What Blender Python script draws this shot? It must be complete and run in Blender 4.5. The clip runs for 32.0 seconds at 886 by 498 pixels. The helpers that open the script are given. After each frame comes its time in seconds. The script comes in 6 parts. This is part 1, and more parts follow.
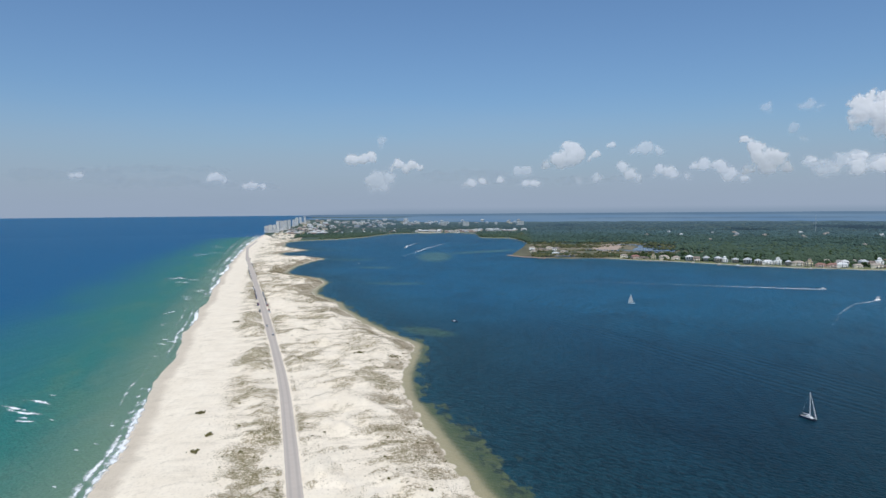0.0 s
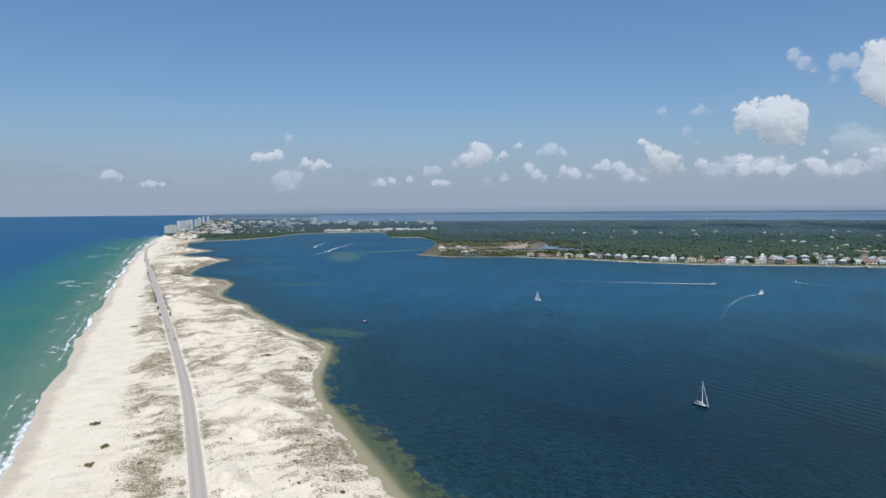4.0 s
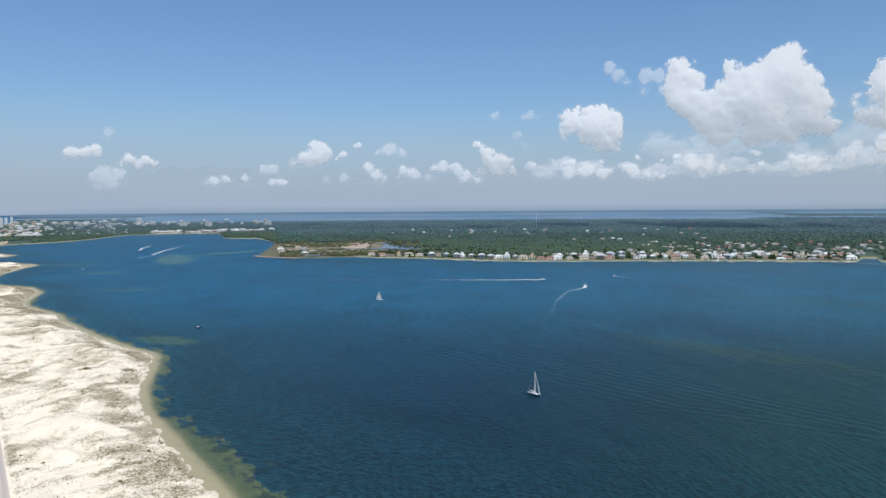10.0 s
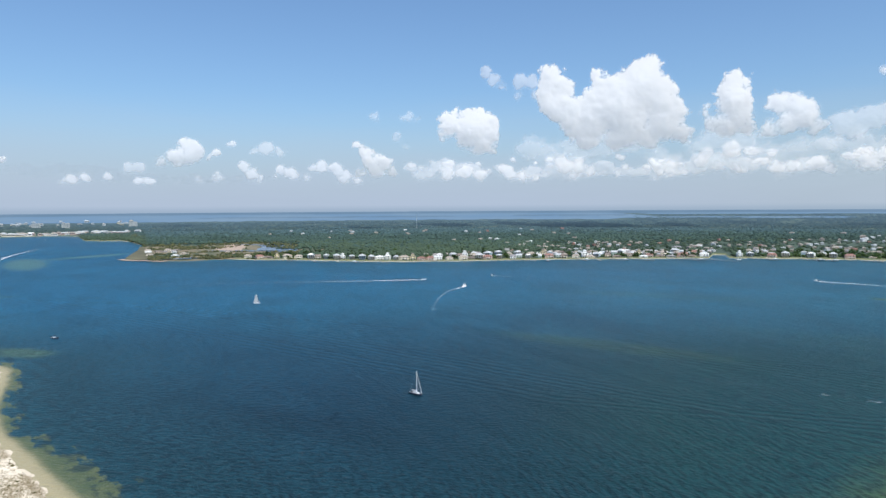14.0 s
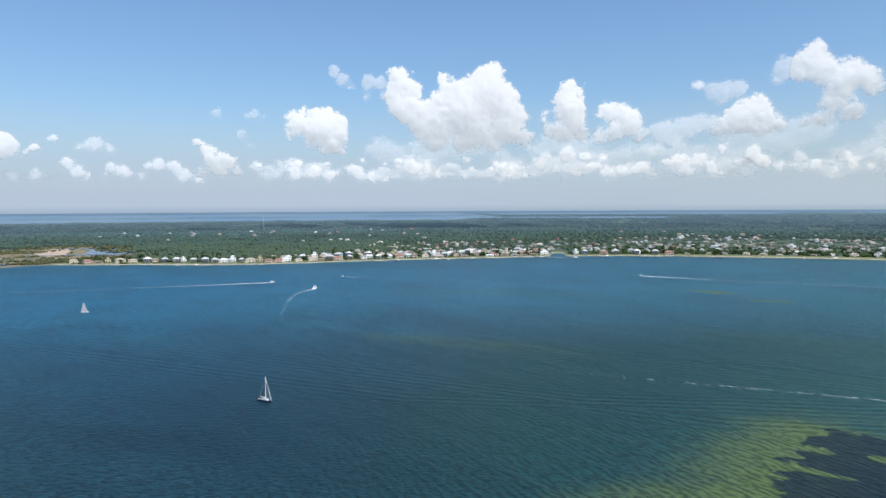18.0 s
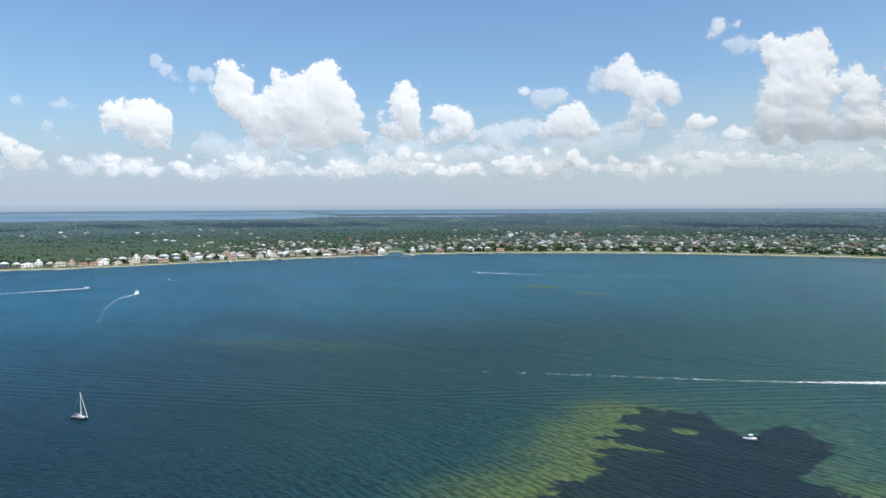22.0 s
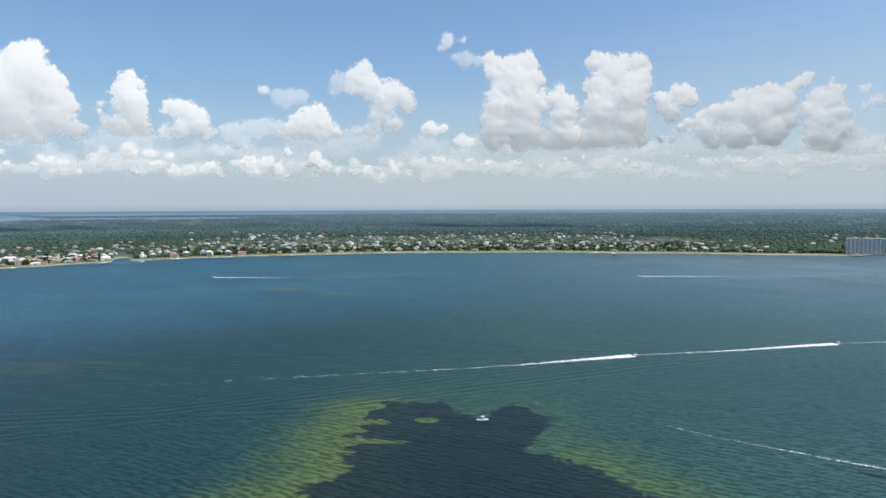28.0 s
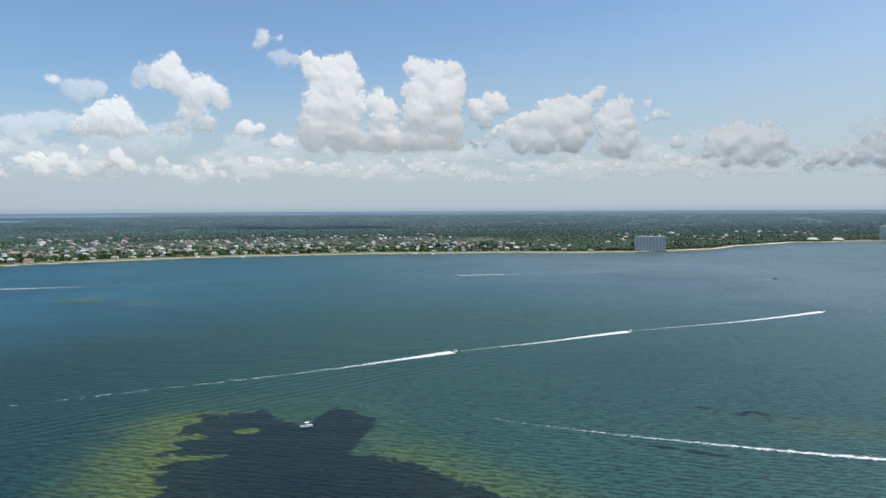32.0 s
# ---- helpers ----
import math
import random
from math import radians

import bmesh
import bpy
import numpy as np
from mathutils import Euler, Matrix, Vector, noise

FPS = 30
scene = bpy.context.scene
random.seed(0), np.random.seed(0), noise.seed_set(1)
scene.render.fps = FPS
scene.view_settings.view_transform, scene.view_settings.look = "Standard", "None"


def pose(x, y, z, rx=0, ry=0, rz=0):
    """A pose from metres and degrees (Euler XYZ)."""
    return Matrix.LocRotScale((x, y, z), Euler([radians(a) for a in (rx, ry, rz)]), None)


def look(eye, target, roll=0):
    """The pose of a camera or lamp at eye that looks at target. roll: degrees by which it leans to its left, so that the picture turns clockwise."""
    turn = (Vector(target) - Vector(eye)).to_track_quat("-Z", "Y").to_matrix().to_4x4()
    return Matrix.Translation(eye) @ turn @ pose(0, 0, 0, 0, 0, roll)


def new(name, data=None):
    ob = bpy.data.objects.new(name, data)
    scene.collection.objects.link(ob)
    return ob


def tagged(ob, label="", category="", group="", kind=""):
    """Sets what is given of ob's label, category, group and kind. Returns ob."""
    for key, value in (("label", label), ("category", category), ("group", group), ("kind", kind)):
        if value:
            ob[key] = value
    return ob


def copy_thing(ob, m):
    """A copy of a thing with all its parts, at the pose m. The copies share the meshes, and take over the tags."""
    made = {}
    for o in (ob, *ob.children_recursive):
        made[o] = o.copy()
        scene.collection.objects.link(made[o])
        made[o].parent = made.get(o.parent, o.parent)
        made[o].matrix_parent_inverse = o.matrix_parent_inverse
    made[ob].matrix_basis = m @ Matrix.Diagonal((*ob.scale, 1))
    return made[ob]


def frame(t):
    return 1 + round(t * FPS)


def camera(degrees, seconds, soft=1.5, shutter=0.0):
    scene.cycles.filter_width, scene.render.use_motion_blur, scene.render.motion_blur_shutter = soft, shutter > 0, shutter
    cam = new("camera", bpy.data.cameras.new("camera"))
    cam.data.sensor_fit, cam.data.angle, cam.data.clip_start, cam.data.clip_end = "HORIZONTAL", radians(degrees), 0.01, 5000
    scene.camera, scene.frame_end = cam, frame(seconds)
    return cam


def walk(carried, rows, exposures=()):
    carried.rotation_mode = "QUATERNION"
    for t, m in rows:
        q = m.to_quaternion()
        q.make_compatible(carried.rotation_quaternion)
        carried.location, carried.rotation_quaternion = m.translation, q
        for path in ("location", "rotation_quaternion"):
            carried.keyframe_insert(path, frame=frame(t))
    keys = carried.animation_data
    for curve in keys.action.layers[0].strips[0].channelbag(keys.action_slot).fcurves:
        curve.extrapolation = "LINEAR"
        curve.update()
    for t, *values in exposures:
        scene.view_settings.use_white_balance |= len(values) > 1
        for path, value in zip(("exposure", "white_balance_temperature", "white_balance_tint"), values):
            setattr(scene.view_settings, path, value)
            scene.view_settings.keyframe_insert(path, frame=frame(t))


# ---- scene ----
# World: x east, y north, z up; the aircraft hovers over the barrier island and turns on the spot.
cam = camera(65.8, 32.0)
EYE_Z = 110.0
TURN = [(0, -76.30, -3.20, -0.44), (1, -74.46, -3.22, -0.43), (2, -72.60, -3.25, -0.43), (3, -70.72, -3.27, -0.42),
        (3.5, -69.76, -3.29, -0.42), (5.5, -65.71, -3.34, -0.41), (7, -62.41, -3.37, -0.40), (8.5, -59.01, -3.39, -0.40),
        (10, -55.51, -3.41, -0.39), (11.5, -51.91, -3.42, -0.38), (13, -48.16, -3.42, -0.36), (14.5, -44.16, -3.41, -0.34),
        (16.5, -38.05, -3.40, -0.32), (18, -33.07, -3.42, -0.29), (19.5, -28.00, -3.47, -0.27), (21, -22.92, -3.52, -0.25),
        (22.5, -17.84, -3.57, -0.23), (24, -12.72, -3.60, -0.21), (25.5, -7.50, -3.59, -0.20), (27.5, -0.19, -3.52, -0.21),
        (29, 5.34, -3.48, -0.23), (30.5, 10.90, -3.44, -0.25), (32, 16.51, -3.41, -0.27)]
walk(cam, [(t, pose(0, 0, EYE_Z, 90 + p, -r, -h)) for t, h, p, r in TURN],
     exposures=[(0, 0.09, 6500, 10), (6, 0.12, 6550, 10), (9, 0.24, 6600, 10), (13, 0.54, 6700, 10), (18, 0.66, 6900, 10), (22, 0.68, 7000, 10), (26, 0.65, 7150, 10), (32, 0.58, 7150, 10)])

# ---- light ----
SUN_AZ, SUN_EL = 105.0, 60.0
world = bpy.data.worlds.new("sky")
scene.world = world
world.use_nodes = True
sky = world.node_tree.nodes.new("ShaderNodeTexSky")
sky.sky_type, sky.sun_disc = "NISHITA", False
sky.sun_elevation, sky.sun_rotation = radians(SUN_EL), radians(SUN_AZ)
sky.air_density, sky.dust_density, sky.ozone_density, sky.altitude = 1.0, 1.6, 3.5, 0
background = world.node_tree.nodes["Background"]
background.inputs[1].default_value = 0.091
tint = world.node_tree.nodes.new("ShaderNodeMix")
tint.data_type, tint.blend_type = "RGBA", "MULTIPLY"
tint.inputs[0].default_value, tint.inputs[7].default_value = 1.0, (0.84, 1.03, 1.18, 1.0)
world.node_tree.links.new(sky.outputs[0], tint.inputs[6])
world.node_tree.links.new(tint.outputs[2], background.inputs[0])
sun = new("sun", bpy.data.lights.new("sun", "SUN"))
sun.data.energy, sun.data.angle, sun.data.color = 3.3, radians(0.53), (1.0, 0.965, 0.91)
a, e = radians(SUN_AZ), radians(SUN_EL)
SUN_WAY = Vector((math.sin(a) * math.cos(e), math.cos(a) * math.cos(e), math.sin(e)))
sun.matrix_world = look((math.sin(a) * math.cos(e) * 900, math.cos(a) * math.cos(e) * 900, math.sin(e) * 900), (0, 0, 0))


# ---- numbers and meshes ----
def polar(az, r):
    return math.sin(radians(az)) * r, math.cos(radians(az)) * r


FLAT, RIM, RIM_EL = 3600.0, 4850.0, -0.30
FLAT_EL = -math.degrees(math.atan(EYE_Z / FLAT))


def lift(x, y):
    """The far land and sea rise gently to the horizon line beyond 3.6 km."""
    r = np.hypot(x, y)
    el = FLAT_EL + np.clip((r - FLAT) / (RIM - FLAT), 0, 1) * (RIM_EL - FLAT_EL)
    return np.where(r > FLAT, EYE_Z + np.minimum(r, RIM) * np.tan(np.radians(el)), 0.0)


def lattice(ix, iy, iz, seed):
    h = (ix * 374761393 + iy * 668265263 + iz * 2147483647 + seed * 1274126177) & 0xFFFFFFFF
    h = ((h ^ (h >> 13)) * 1274126177) & 0xFFFFFFFF
    return ((h ^ (h >> 16)) & 0xFFFF) / 65535.0


def value_noise(x, y, z=0.0, seed=1):
    x, y, z = np.broadcast_arrays(np.asarray(x, float), np.asarray(y, float), np.asarray(z, float))
    fx, fy, fz = np.floor(x), np.floor(y), np.floor(z)
    ix, iy, iz = fx.astype(np.int64), fy.astype(np.int64), fz.astype(np.int64)
    u, v, w = [(k * k * (3 - 2 * k)) for k in (x - fx, y - fy, z - fz)]
    total = 0.0
    for dx in (0, 1):
        for dy in (0, 1):
            for dz in (0, 1):
                total = total + lattice(ix + dx, iy + dy, iz + dz, seed) * (u if dx else 1 - u) * (v if dy else 1 - v) * (w if dz else 1 - w)
    return total


def fbm(x, y, z=0.0, octaves=4, seed=1):
    total, amp, norm = 0.0, 1.0, 0.0
    for k in range(octaves):
        total = total + amp * value_noise(np.asarray(x) * 2 ** k + 17 * k, np.asarray(y) * 2 ** k - 9 * k, np.asarray(z) * 2 ** k, seed + k)
        norm, amp = norm + amp, amp * 0.5
    return total / norm


def step(a0, a1, v):
    k = np.clip((np.asarray(v, float) - a0) / (a1 - a0), 0, 1)
    return k * k * (3 - 2 * k)


def array_mesh(name, verts, faces, smooth=True, **attributes):
    """A mesh from arrays: verts (n, 3), faces (m, 3 or 4); float attributes on the points."""
    me = bpy.data.meshes.new(name)
    verts, faces = np.asarray(verts, np.float32), np.asarray(faces, np.int32)
    n, k = faces.shape
    me.vertices.add(len(verts))
    me.vertices.foreach_set("co", verts.ravel())
    me.loops.add(n * k)
    me.loops.foreach_set("vertex_index", faces.ravel())
    me.polygons.add(n)
    me.polygons.foreach_set("loop_start", np.arange(0, n * k, k, dtype=np.int32))
    for key, values in attributes.items():
        me.attributes.new(key, "FLOAT", "POINT").data.foreach_set("value", np.asarray(values, np.float32).ravel())
    me.update(calc_edges=True)
    me.validate()
    me.polygons.foreach_set("use_smooth", np.full(n, smooth))
    return me


def grid_faces(n, m):
    i = np.arange((n - 1) * m).reshape(n - 1, m)[:, :-1].ravel()
    return np.stack([i, i + 1, i + m + 1, i + m], 1)


def sheet(name, x, y, z, material, label, category, kind="structure", **attributes):
    n, m = x.shape
    faces = grid_faces(n, m)
    k = faces[len(faces) // 2]
    px, py = x.ravel()[k], y.ravel()[k]
    if sum(px[i] * py[(i + 1) % 4] - px[(i + 1) % 4] * py[i] for i in range(4)) < 0:
        faces = faces[:, ::-1]
    ob = new(name, array_mesh(name, np.stack([x, y, z], -1).reshape(-1, 3), faces, **attributes))
    ob.data.materials.append(material)
    return tagged(ob, label, category, kind=kind)


def box(bm, x0, x1, y0, y1, z0, z1):
    v = [bm.verts.new(p) for p in ((x0, y0, z0), (x1, y0, z0), (x1, y1, z0), (x0, y1, z0), (x0, y0, z1), (x1, y0, z1), (x1, y1, z1), (x0, y1, z1))]
    for f in ((3, 2, 1, 0), (4, 5, 6, 7), (0, 1, 5, 4), (1, 2, 6, 5), (2, 3, 7, 6), (3, 0, 4, 7)):
        bm.faces.new([v[i] for i in f])
    return bm


def boxes(*items):
    bm = bmesh.new()
    for item in items:
        box(bm, *item)
    return bm


def tube(p0, p1, r0, r1=None, sides=6):
    bm = bmesh.new()
    p0, p1 = Vector(p0), Vector(p1)
    q = (p1 - p0).to_track_quat("Z", "Y")
    rings = []
    for p, r in ((p0, r0), (p1, r0 if r1 is None else r1)):
        rings.append([bm.verts.new(p + q @ Vector((math.cos(k * math.tau / sides) * r, math.sin(k * math.tau / sides) * r, 0))) for k in range(sides)])
    for k in range(sides):
        bm.faces.new((rings[0][k], rings[0][(k + 1) % sides], rings[1][(k + 1) % sides], rings[1][k]))
    bm.faces.new(rings[0][::-1])
    bm.faces.new(rings[1])
    return bm


def hip_roof(bm, x0, x1, y0, y1, z, rise, eave=0.6, gable=False):
    """A hipped or gabled roof with thick eaves; the ridge runs along the longer side."""
    x0, x1, y0, y1 = x0 - eave, x1 + eave, y0 - eave, y1 + eave
    w, d = x1 - x0, y1 - y0
    lower = [bm.verts.new(p) for p in ((x0, y0, z - 0.25), (x1, y0, z - 0.25), (x1, y1, z - 0.25), (x0, y1, z - 0.25))]
    upper = [bm.verts.new(p) for p in ((x0, y0, z), (x1, y0, z), (x1, y1, z), (x0, y1, z))]
    if w >= d:
        inset = 0.0 if gable else d / 2 * 0.9
        ridge = [bm.verts.new((x0 + inset, (y0 + y1) / 2, z + rise)), bm.verts.new((x1 - inset, (y0 + y1) / 2, z + rise))]
        slopes = ((0, 1, "b", "a"), (2, 3, "a", "b"), (1, 2, "b"), (3, 0, "a"))
    else:
        inset = 0.0 if gable else w / 2 * 0.9
        ridge = [bm.verts.new(((x0 + x1) / 2, y0 + inset, z + rise)), bm.verts.new(((x0 + x1) / 2, y1 - inset, z + rise))]
        slopes = ((1, 2, "b", "a"), (3, 0, "a", "b"), (0, 1, "a"), (2, 3, "b"))
    for s in slopes:
        bm.faces.new([upper[i] if isinstance(i, int) else ridge["ab".index(i)] for i in s])
    for k in range(4):
        bm.faces.new((lower[k], lower[(k + 1) % 4], upper[(k + 1) % 4], upper[k]))
    bm.faces.new(lower[::-1])
    return bm


def part(name, bm, material, parent, label="", smooth=False):
    me = bpy.data.meshes.new(name)
    if isinstance(bm, bmesh.types.BMesh):
        bm.normal_update()
        bm.to_mesh(me)
        bm.free()
    else:
        me = bm
    if smooth:
        me.polygons.foreach_set("use_smooth", [True] * len(me.polygons))
    me.materials.append(material)
    ob = new(name, me)
    ob.parent = parent
    return tagged(ob, label)


def thing(name, label, category, group="", kind=""):
    return tagged(new(name), label, category, group, kind)


# ---- materials ----
class Nodes:
    """A short way to write a node tree."""

    def __init__(self, name):
        self.m = bpy.data.materials.new(name)
        self.m.use_nodes = True
        self.t = self.m.node_tree
        self.t.nodes.clear()
        self.out = self.t.nodes.new("ShaderNodeOutputMaterial")

    def add(self, kind, inputs=(), **props):
        n = self.t.nodes.new("ShaderNode" + kind)
        for k, v in props.items():
            setattr(n, k, v)
        for k, v in (inputs.items() if isinstance(inputs, dict) else enumerate(inputs)):
            if isinstance(v, bpy.types.NodeSocket):
                self.t.links.new(v, n.inputs[k])
            elif v is not None:
                s = n.inputs[k]
                s.default_value = (*v, 1.0) if isinstance(v, tuple) and len(v) == 3 and s.type == "RGBA" else v
        return n

    def math(self, op, a, b=None, clamp=False):
        return self.add("Math", (a, b), operation=op, use_clamp=clamp).outputs[0]

    def ramp(self, v, lo, hi, to0=0.0, to1=1.0):
        return self.add("MapRange", (v, lo, hi, to0, to1), interpolation_type="SMOOTHSTEP").outputs[0]

    def mix(self, f, a, b):
        n = self.add("Mix", {0: f}, data_type="RGBA")
        for k, v in ((6, a), (7, b)):
            if isinstance(v, bpy.types.NodeSocket):
                self.t.links.new(v, n.inputs[k])
            else:
                n.inputs[k].default_value = (*v, 1.0)
        return n.outputs[2]

    def place(self, scale=(1, 1, 1), turn=0.0):
        g = self.add("NewGeometry").outputs["Position"]
        if turn:
            g = self.add("Mapping", {0: g, 2: (0, 0, radians(turn))}).outputs[0]
        return self.add("Mapping", {0: g, 3: scale}).outputs[0]

    def noise(self, vector, scale, detail=3.0, rough=0.55, distort=0.0):
        return self.add("TexNoise", {"Vector": vector, "Scale": scale, "Detail": detail, "Roughness": rough, "Distortion": distort}).outputs[0]

    def value(self, name):
        return self.add("Attribute", attribute_name=name).outputs["Fac"]

    def bump(self, height, strength, distance):
        return self.add("Bump", {"Strength": strength, "Distance": distance, "Height": height}).outputs[0]

    def surface(self, color, rough=0.7, normal=None, alpha=None, **more):
        inputs = {"Base Color": color, "Roughness": rough, **{k.replace("_", " "): v for k, v in more.items()}}
        if normal is not None:
            inputs["Normal"] = normal
        if alpha is not None:
            inputs["Alpha"] = alpha
        p = self.add("BsdfPrincipled", inputs)
        self.t.links.new(p.outputs[0], self.out.inputs[0])
        return self.m


def worn(name, color, rough=0.6, scale=0.4, spread=0.12, fine=6.0, bump=0.15, **more):
    """A painted or natural surface: blotches, grain, a little tint from piece to piece, fine relief."""
    n = Nodes(name)
    at = n.place()
    big, small = n.noise(at, scale, 4), n.noise(at, fine, 2)
    dark = tuple(c * (1 - 2 * spread) for c in color)
    light = tuple(min(1.0, c * (1 + spread)) for c in color)
    c = n.mix(n.ramp(big, 0.3, 0.7), dark, light)
    c = n.mix(n.math("MULTIPLY", small, 0.35), c, dark)
    tint = n.add("ObjectInfo").outputs["Random"]
    c = n.mix(n.math("MULTIPLY", tint, 0.5), c, tuple(v * (1 - spread) for v in color))
    return n.surface(c, rough, n.bump(small, bump, 0.05), **more)


def water_material():
    n = Nodes("sea_water")
    at = n.place()
    shoal, grass, gulf = n.value("shoal"), n.value("grass"), n.value("gulf")
    shore, green, far_blue = n.value("shore"), n.value("green"), n.value("far_blue")
    broad = n.noise(at, 0.004, 4, 0.6)
    streak = n.noise(n.place((0.0035, 0.016, 1), -20), 1.0, 4, 0.6)
    patch = n.noise(at, 0.06, 4, 0.65)
    deep = n.mix(n.ramp(streak, 0.3, 0.72), (0.0034, 0.021, 0.041), (0.0062, 0.037, 0.065))
    open_water = n.mix(n.ramp(streak, 0.25, 0.75), (0.009, 0.1, 0.19), (0.013, 0.13, 0.235))
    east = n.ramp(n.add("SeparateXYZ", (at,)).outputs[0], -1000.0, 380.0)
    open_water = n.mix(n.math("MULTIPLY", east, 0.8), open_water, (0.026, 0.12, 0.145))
    # sky sheen painted into the water colour, paler towards the east
    painted_sheen = n.ramp(n.add("SeparateXYZ", (at,)).outputs[0], 0.0, 850.0)
    open_water = n.mix(n.math("MULTIPLY", painted_sheen, 0.85), open_water, (0.15, 0.225, 0.27))
    deep = n.mix(n.math("MULTIPLY", far_blue, n.ramp(broad, 0.2, 0.6, 0.75, 1.0)), deep, open_water)
    mottle = n.noise(n.place((0.007, 0.014, 1), 35), 1.0, 5, 0.65, 0.6)
    deep = n.mix(n.ramp(mottle, 0.44, 0.62, 0.0, 0.4), deep, n.mix(0.55, deep, (0.002, 0.012, 0.022)))
    lagoon = n.mix(n.math("MULTIPLY", green, n.ramp(broad, 0.15, 0.65, 0.55, 1.0)), deep, n.mix(n.ramp(n.add("SeparateXYZ", (at,)).outputs[0], -180.0, 130.0), (0.008, 0.046, 0.048), n.mix(painted_sheen, (0.02, 0.08, 0.074), (0.075, 0.15, 0.17))))
    bar = n.math("ADD", shoal, n.math("MULTIPLY", n.math("SUBTRACT", patch, 0.5), 0.5))
    lagoon = n.mix(n.ramp(bar, 0.12, 1.05, 0.0, 0.95), lagoon, n.mix(n.ramp(n.add("SeparateXYZ", (at,)).outputs[0], -1300.0, -100.0), (0.075, 0.18, 0.185), (0.082, 0.128, 0.042)))
    bed = n.math("ADD", grass, n.math("MULTIPLY", n.math("SUBTRACT", n.noise(at, 0.085, 6, 0.66), 0.5), 1.0))
    lagoon = n.mix(n.ramp(bed, 0.47, 0.54, 0.0, 0.9), lagoon, n.mix(n.ramp(patch, 0.5, 0.75, 0.0, 0.5), (0.004, 0.015, 0.025), (0.009, 0.032, 0.03)))
    # the pale fringe over the sandy shallows of the lagoon, broken by weed
    weed = n.noise(n.place((0.045, 0.09, 1)), 1.0, 5, 0.65)
    edge = n.math("ADD", shore, n.math("MULTIPLY", n.math("SUBTRACT", weed, 0.5), 46.0))
    edge = n.math("SUBTRACT", edge, n.ramp(n.add("SeparateXYZ", (at,)).outputs[0], -430.0, -280.0, 1.0, 13.0))
    lagoon = n.mix(n.ramp(shore, 10.0, 170.0, 0.42, 0.0), lagoon, (0.02, 0.076, 0.085))
    lagoon = n.mix(n.ramp(edge, 7.0, 10.0, 0.8, 0.0), lagoon, n.mix(n.ramp(patch, 0.35, 0.65), (0.075, 0.1, 0.045), (0.12, 0.135, 0.06)))
    clump = n.noise(n.place((0.11, 0.16, 1)), 1.0, 3, 0.55)
    lagoon = n.mix(n.math("MULTIPLY", n.ramp(clump, 0.5, 0.56, 0.0, 0.6), n.ramp(shore, 9.0, 13.0)), lagoon, n.mix(n.ramp(shore, 20.0, 60.0), (0.008, 0.026, 0.034), lagoon))
    lip = n.math("ADD", shore, n.math("MULTIPLY", weed, 5.0))
    lagoon = n.mix(n.ramp(lip, 6.5, 11.5, 0.92, 0.0), lagoon, n.mix(n.ramp(lip, 4.0, 12.0), (0.34, 0.3, 0.185), (0.15, 0.155, 0.085)))
    # the open sea: sandy green at the beach, then teal, then blue
    off = n.math("ADD", shore, n.math("MULTIPLY", n.math("SUBTRACT", n.noise(n.place((0.006, 0.014, 1)), 1.0, 4), 0.5), 120.0))
    sea = n.mix(n.ramp(off, 50.0, 250.0), (0.026, 0.16, 0.135), (0.004, 0.09, 0.2))
    sand = n.noise(n.place((0.012, 0.03, 1)), 1.0, 4)
    sea = n.mix(n.math("MULTIPLY", n.ramp(off, 130.0, 10.0), n.ramp(sand, 0.42, 0.66, 0.0, 0.8)), sea, (0.085, 0.19, 0.13))
    sea = n.mix(n.ramp(n.math("ADD", shore, n.math("MULTIPLY", n.math("SUBTRACT", sand, 0.5), 70.0)), 2.0, 55.0, 0.75, 0.0), sea, (0.15, 0.22, 0.15))
    color = n.mix(gulf, lagoon, sea)
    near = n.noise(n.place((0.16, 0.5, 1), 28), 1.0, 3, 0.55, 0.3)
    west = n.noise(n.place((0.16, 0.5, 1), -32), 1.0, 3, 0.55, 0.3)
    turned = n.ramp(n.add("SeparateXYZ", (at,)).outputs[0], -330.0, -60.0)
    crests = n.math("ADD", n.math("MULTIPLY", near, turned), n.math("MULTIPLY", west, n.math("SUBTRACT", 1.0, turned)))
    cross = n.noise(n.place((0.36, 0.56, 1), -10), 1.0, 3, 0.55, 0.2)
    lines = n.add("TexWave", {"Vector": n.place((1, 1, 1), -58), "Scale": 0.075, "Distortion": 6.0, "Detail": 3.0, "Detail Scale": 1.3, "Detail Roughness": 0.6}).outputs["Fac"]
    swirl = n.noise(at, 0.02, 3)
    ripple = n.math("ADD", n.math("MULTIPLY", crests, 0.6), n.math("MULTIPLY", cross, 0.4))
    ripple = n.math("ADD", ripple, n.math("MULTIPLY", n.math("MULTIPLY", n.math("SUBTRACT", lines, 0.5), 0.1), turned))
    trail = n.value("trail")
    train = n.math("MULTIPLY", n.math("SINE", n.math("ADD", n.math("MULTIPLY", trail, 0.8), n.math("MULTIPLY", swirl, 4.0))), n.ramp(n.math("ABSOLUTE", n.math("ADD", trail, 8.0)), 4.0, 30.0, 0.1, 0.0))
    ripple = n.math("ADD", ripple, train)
    chop = n.noise(n.place((0.45, 1.2, 1), 8), 1.0, 2, 0.5)
    swell = n.noise(n.place((0.012, 0.06, 1), 20), 1.0, 2)
    h = n.math("ADD", n.math("ADD", ripple, n.math("MULTIPLY", chop, 0.35)), n.math("MULTIPLY", swell, 1.1))
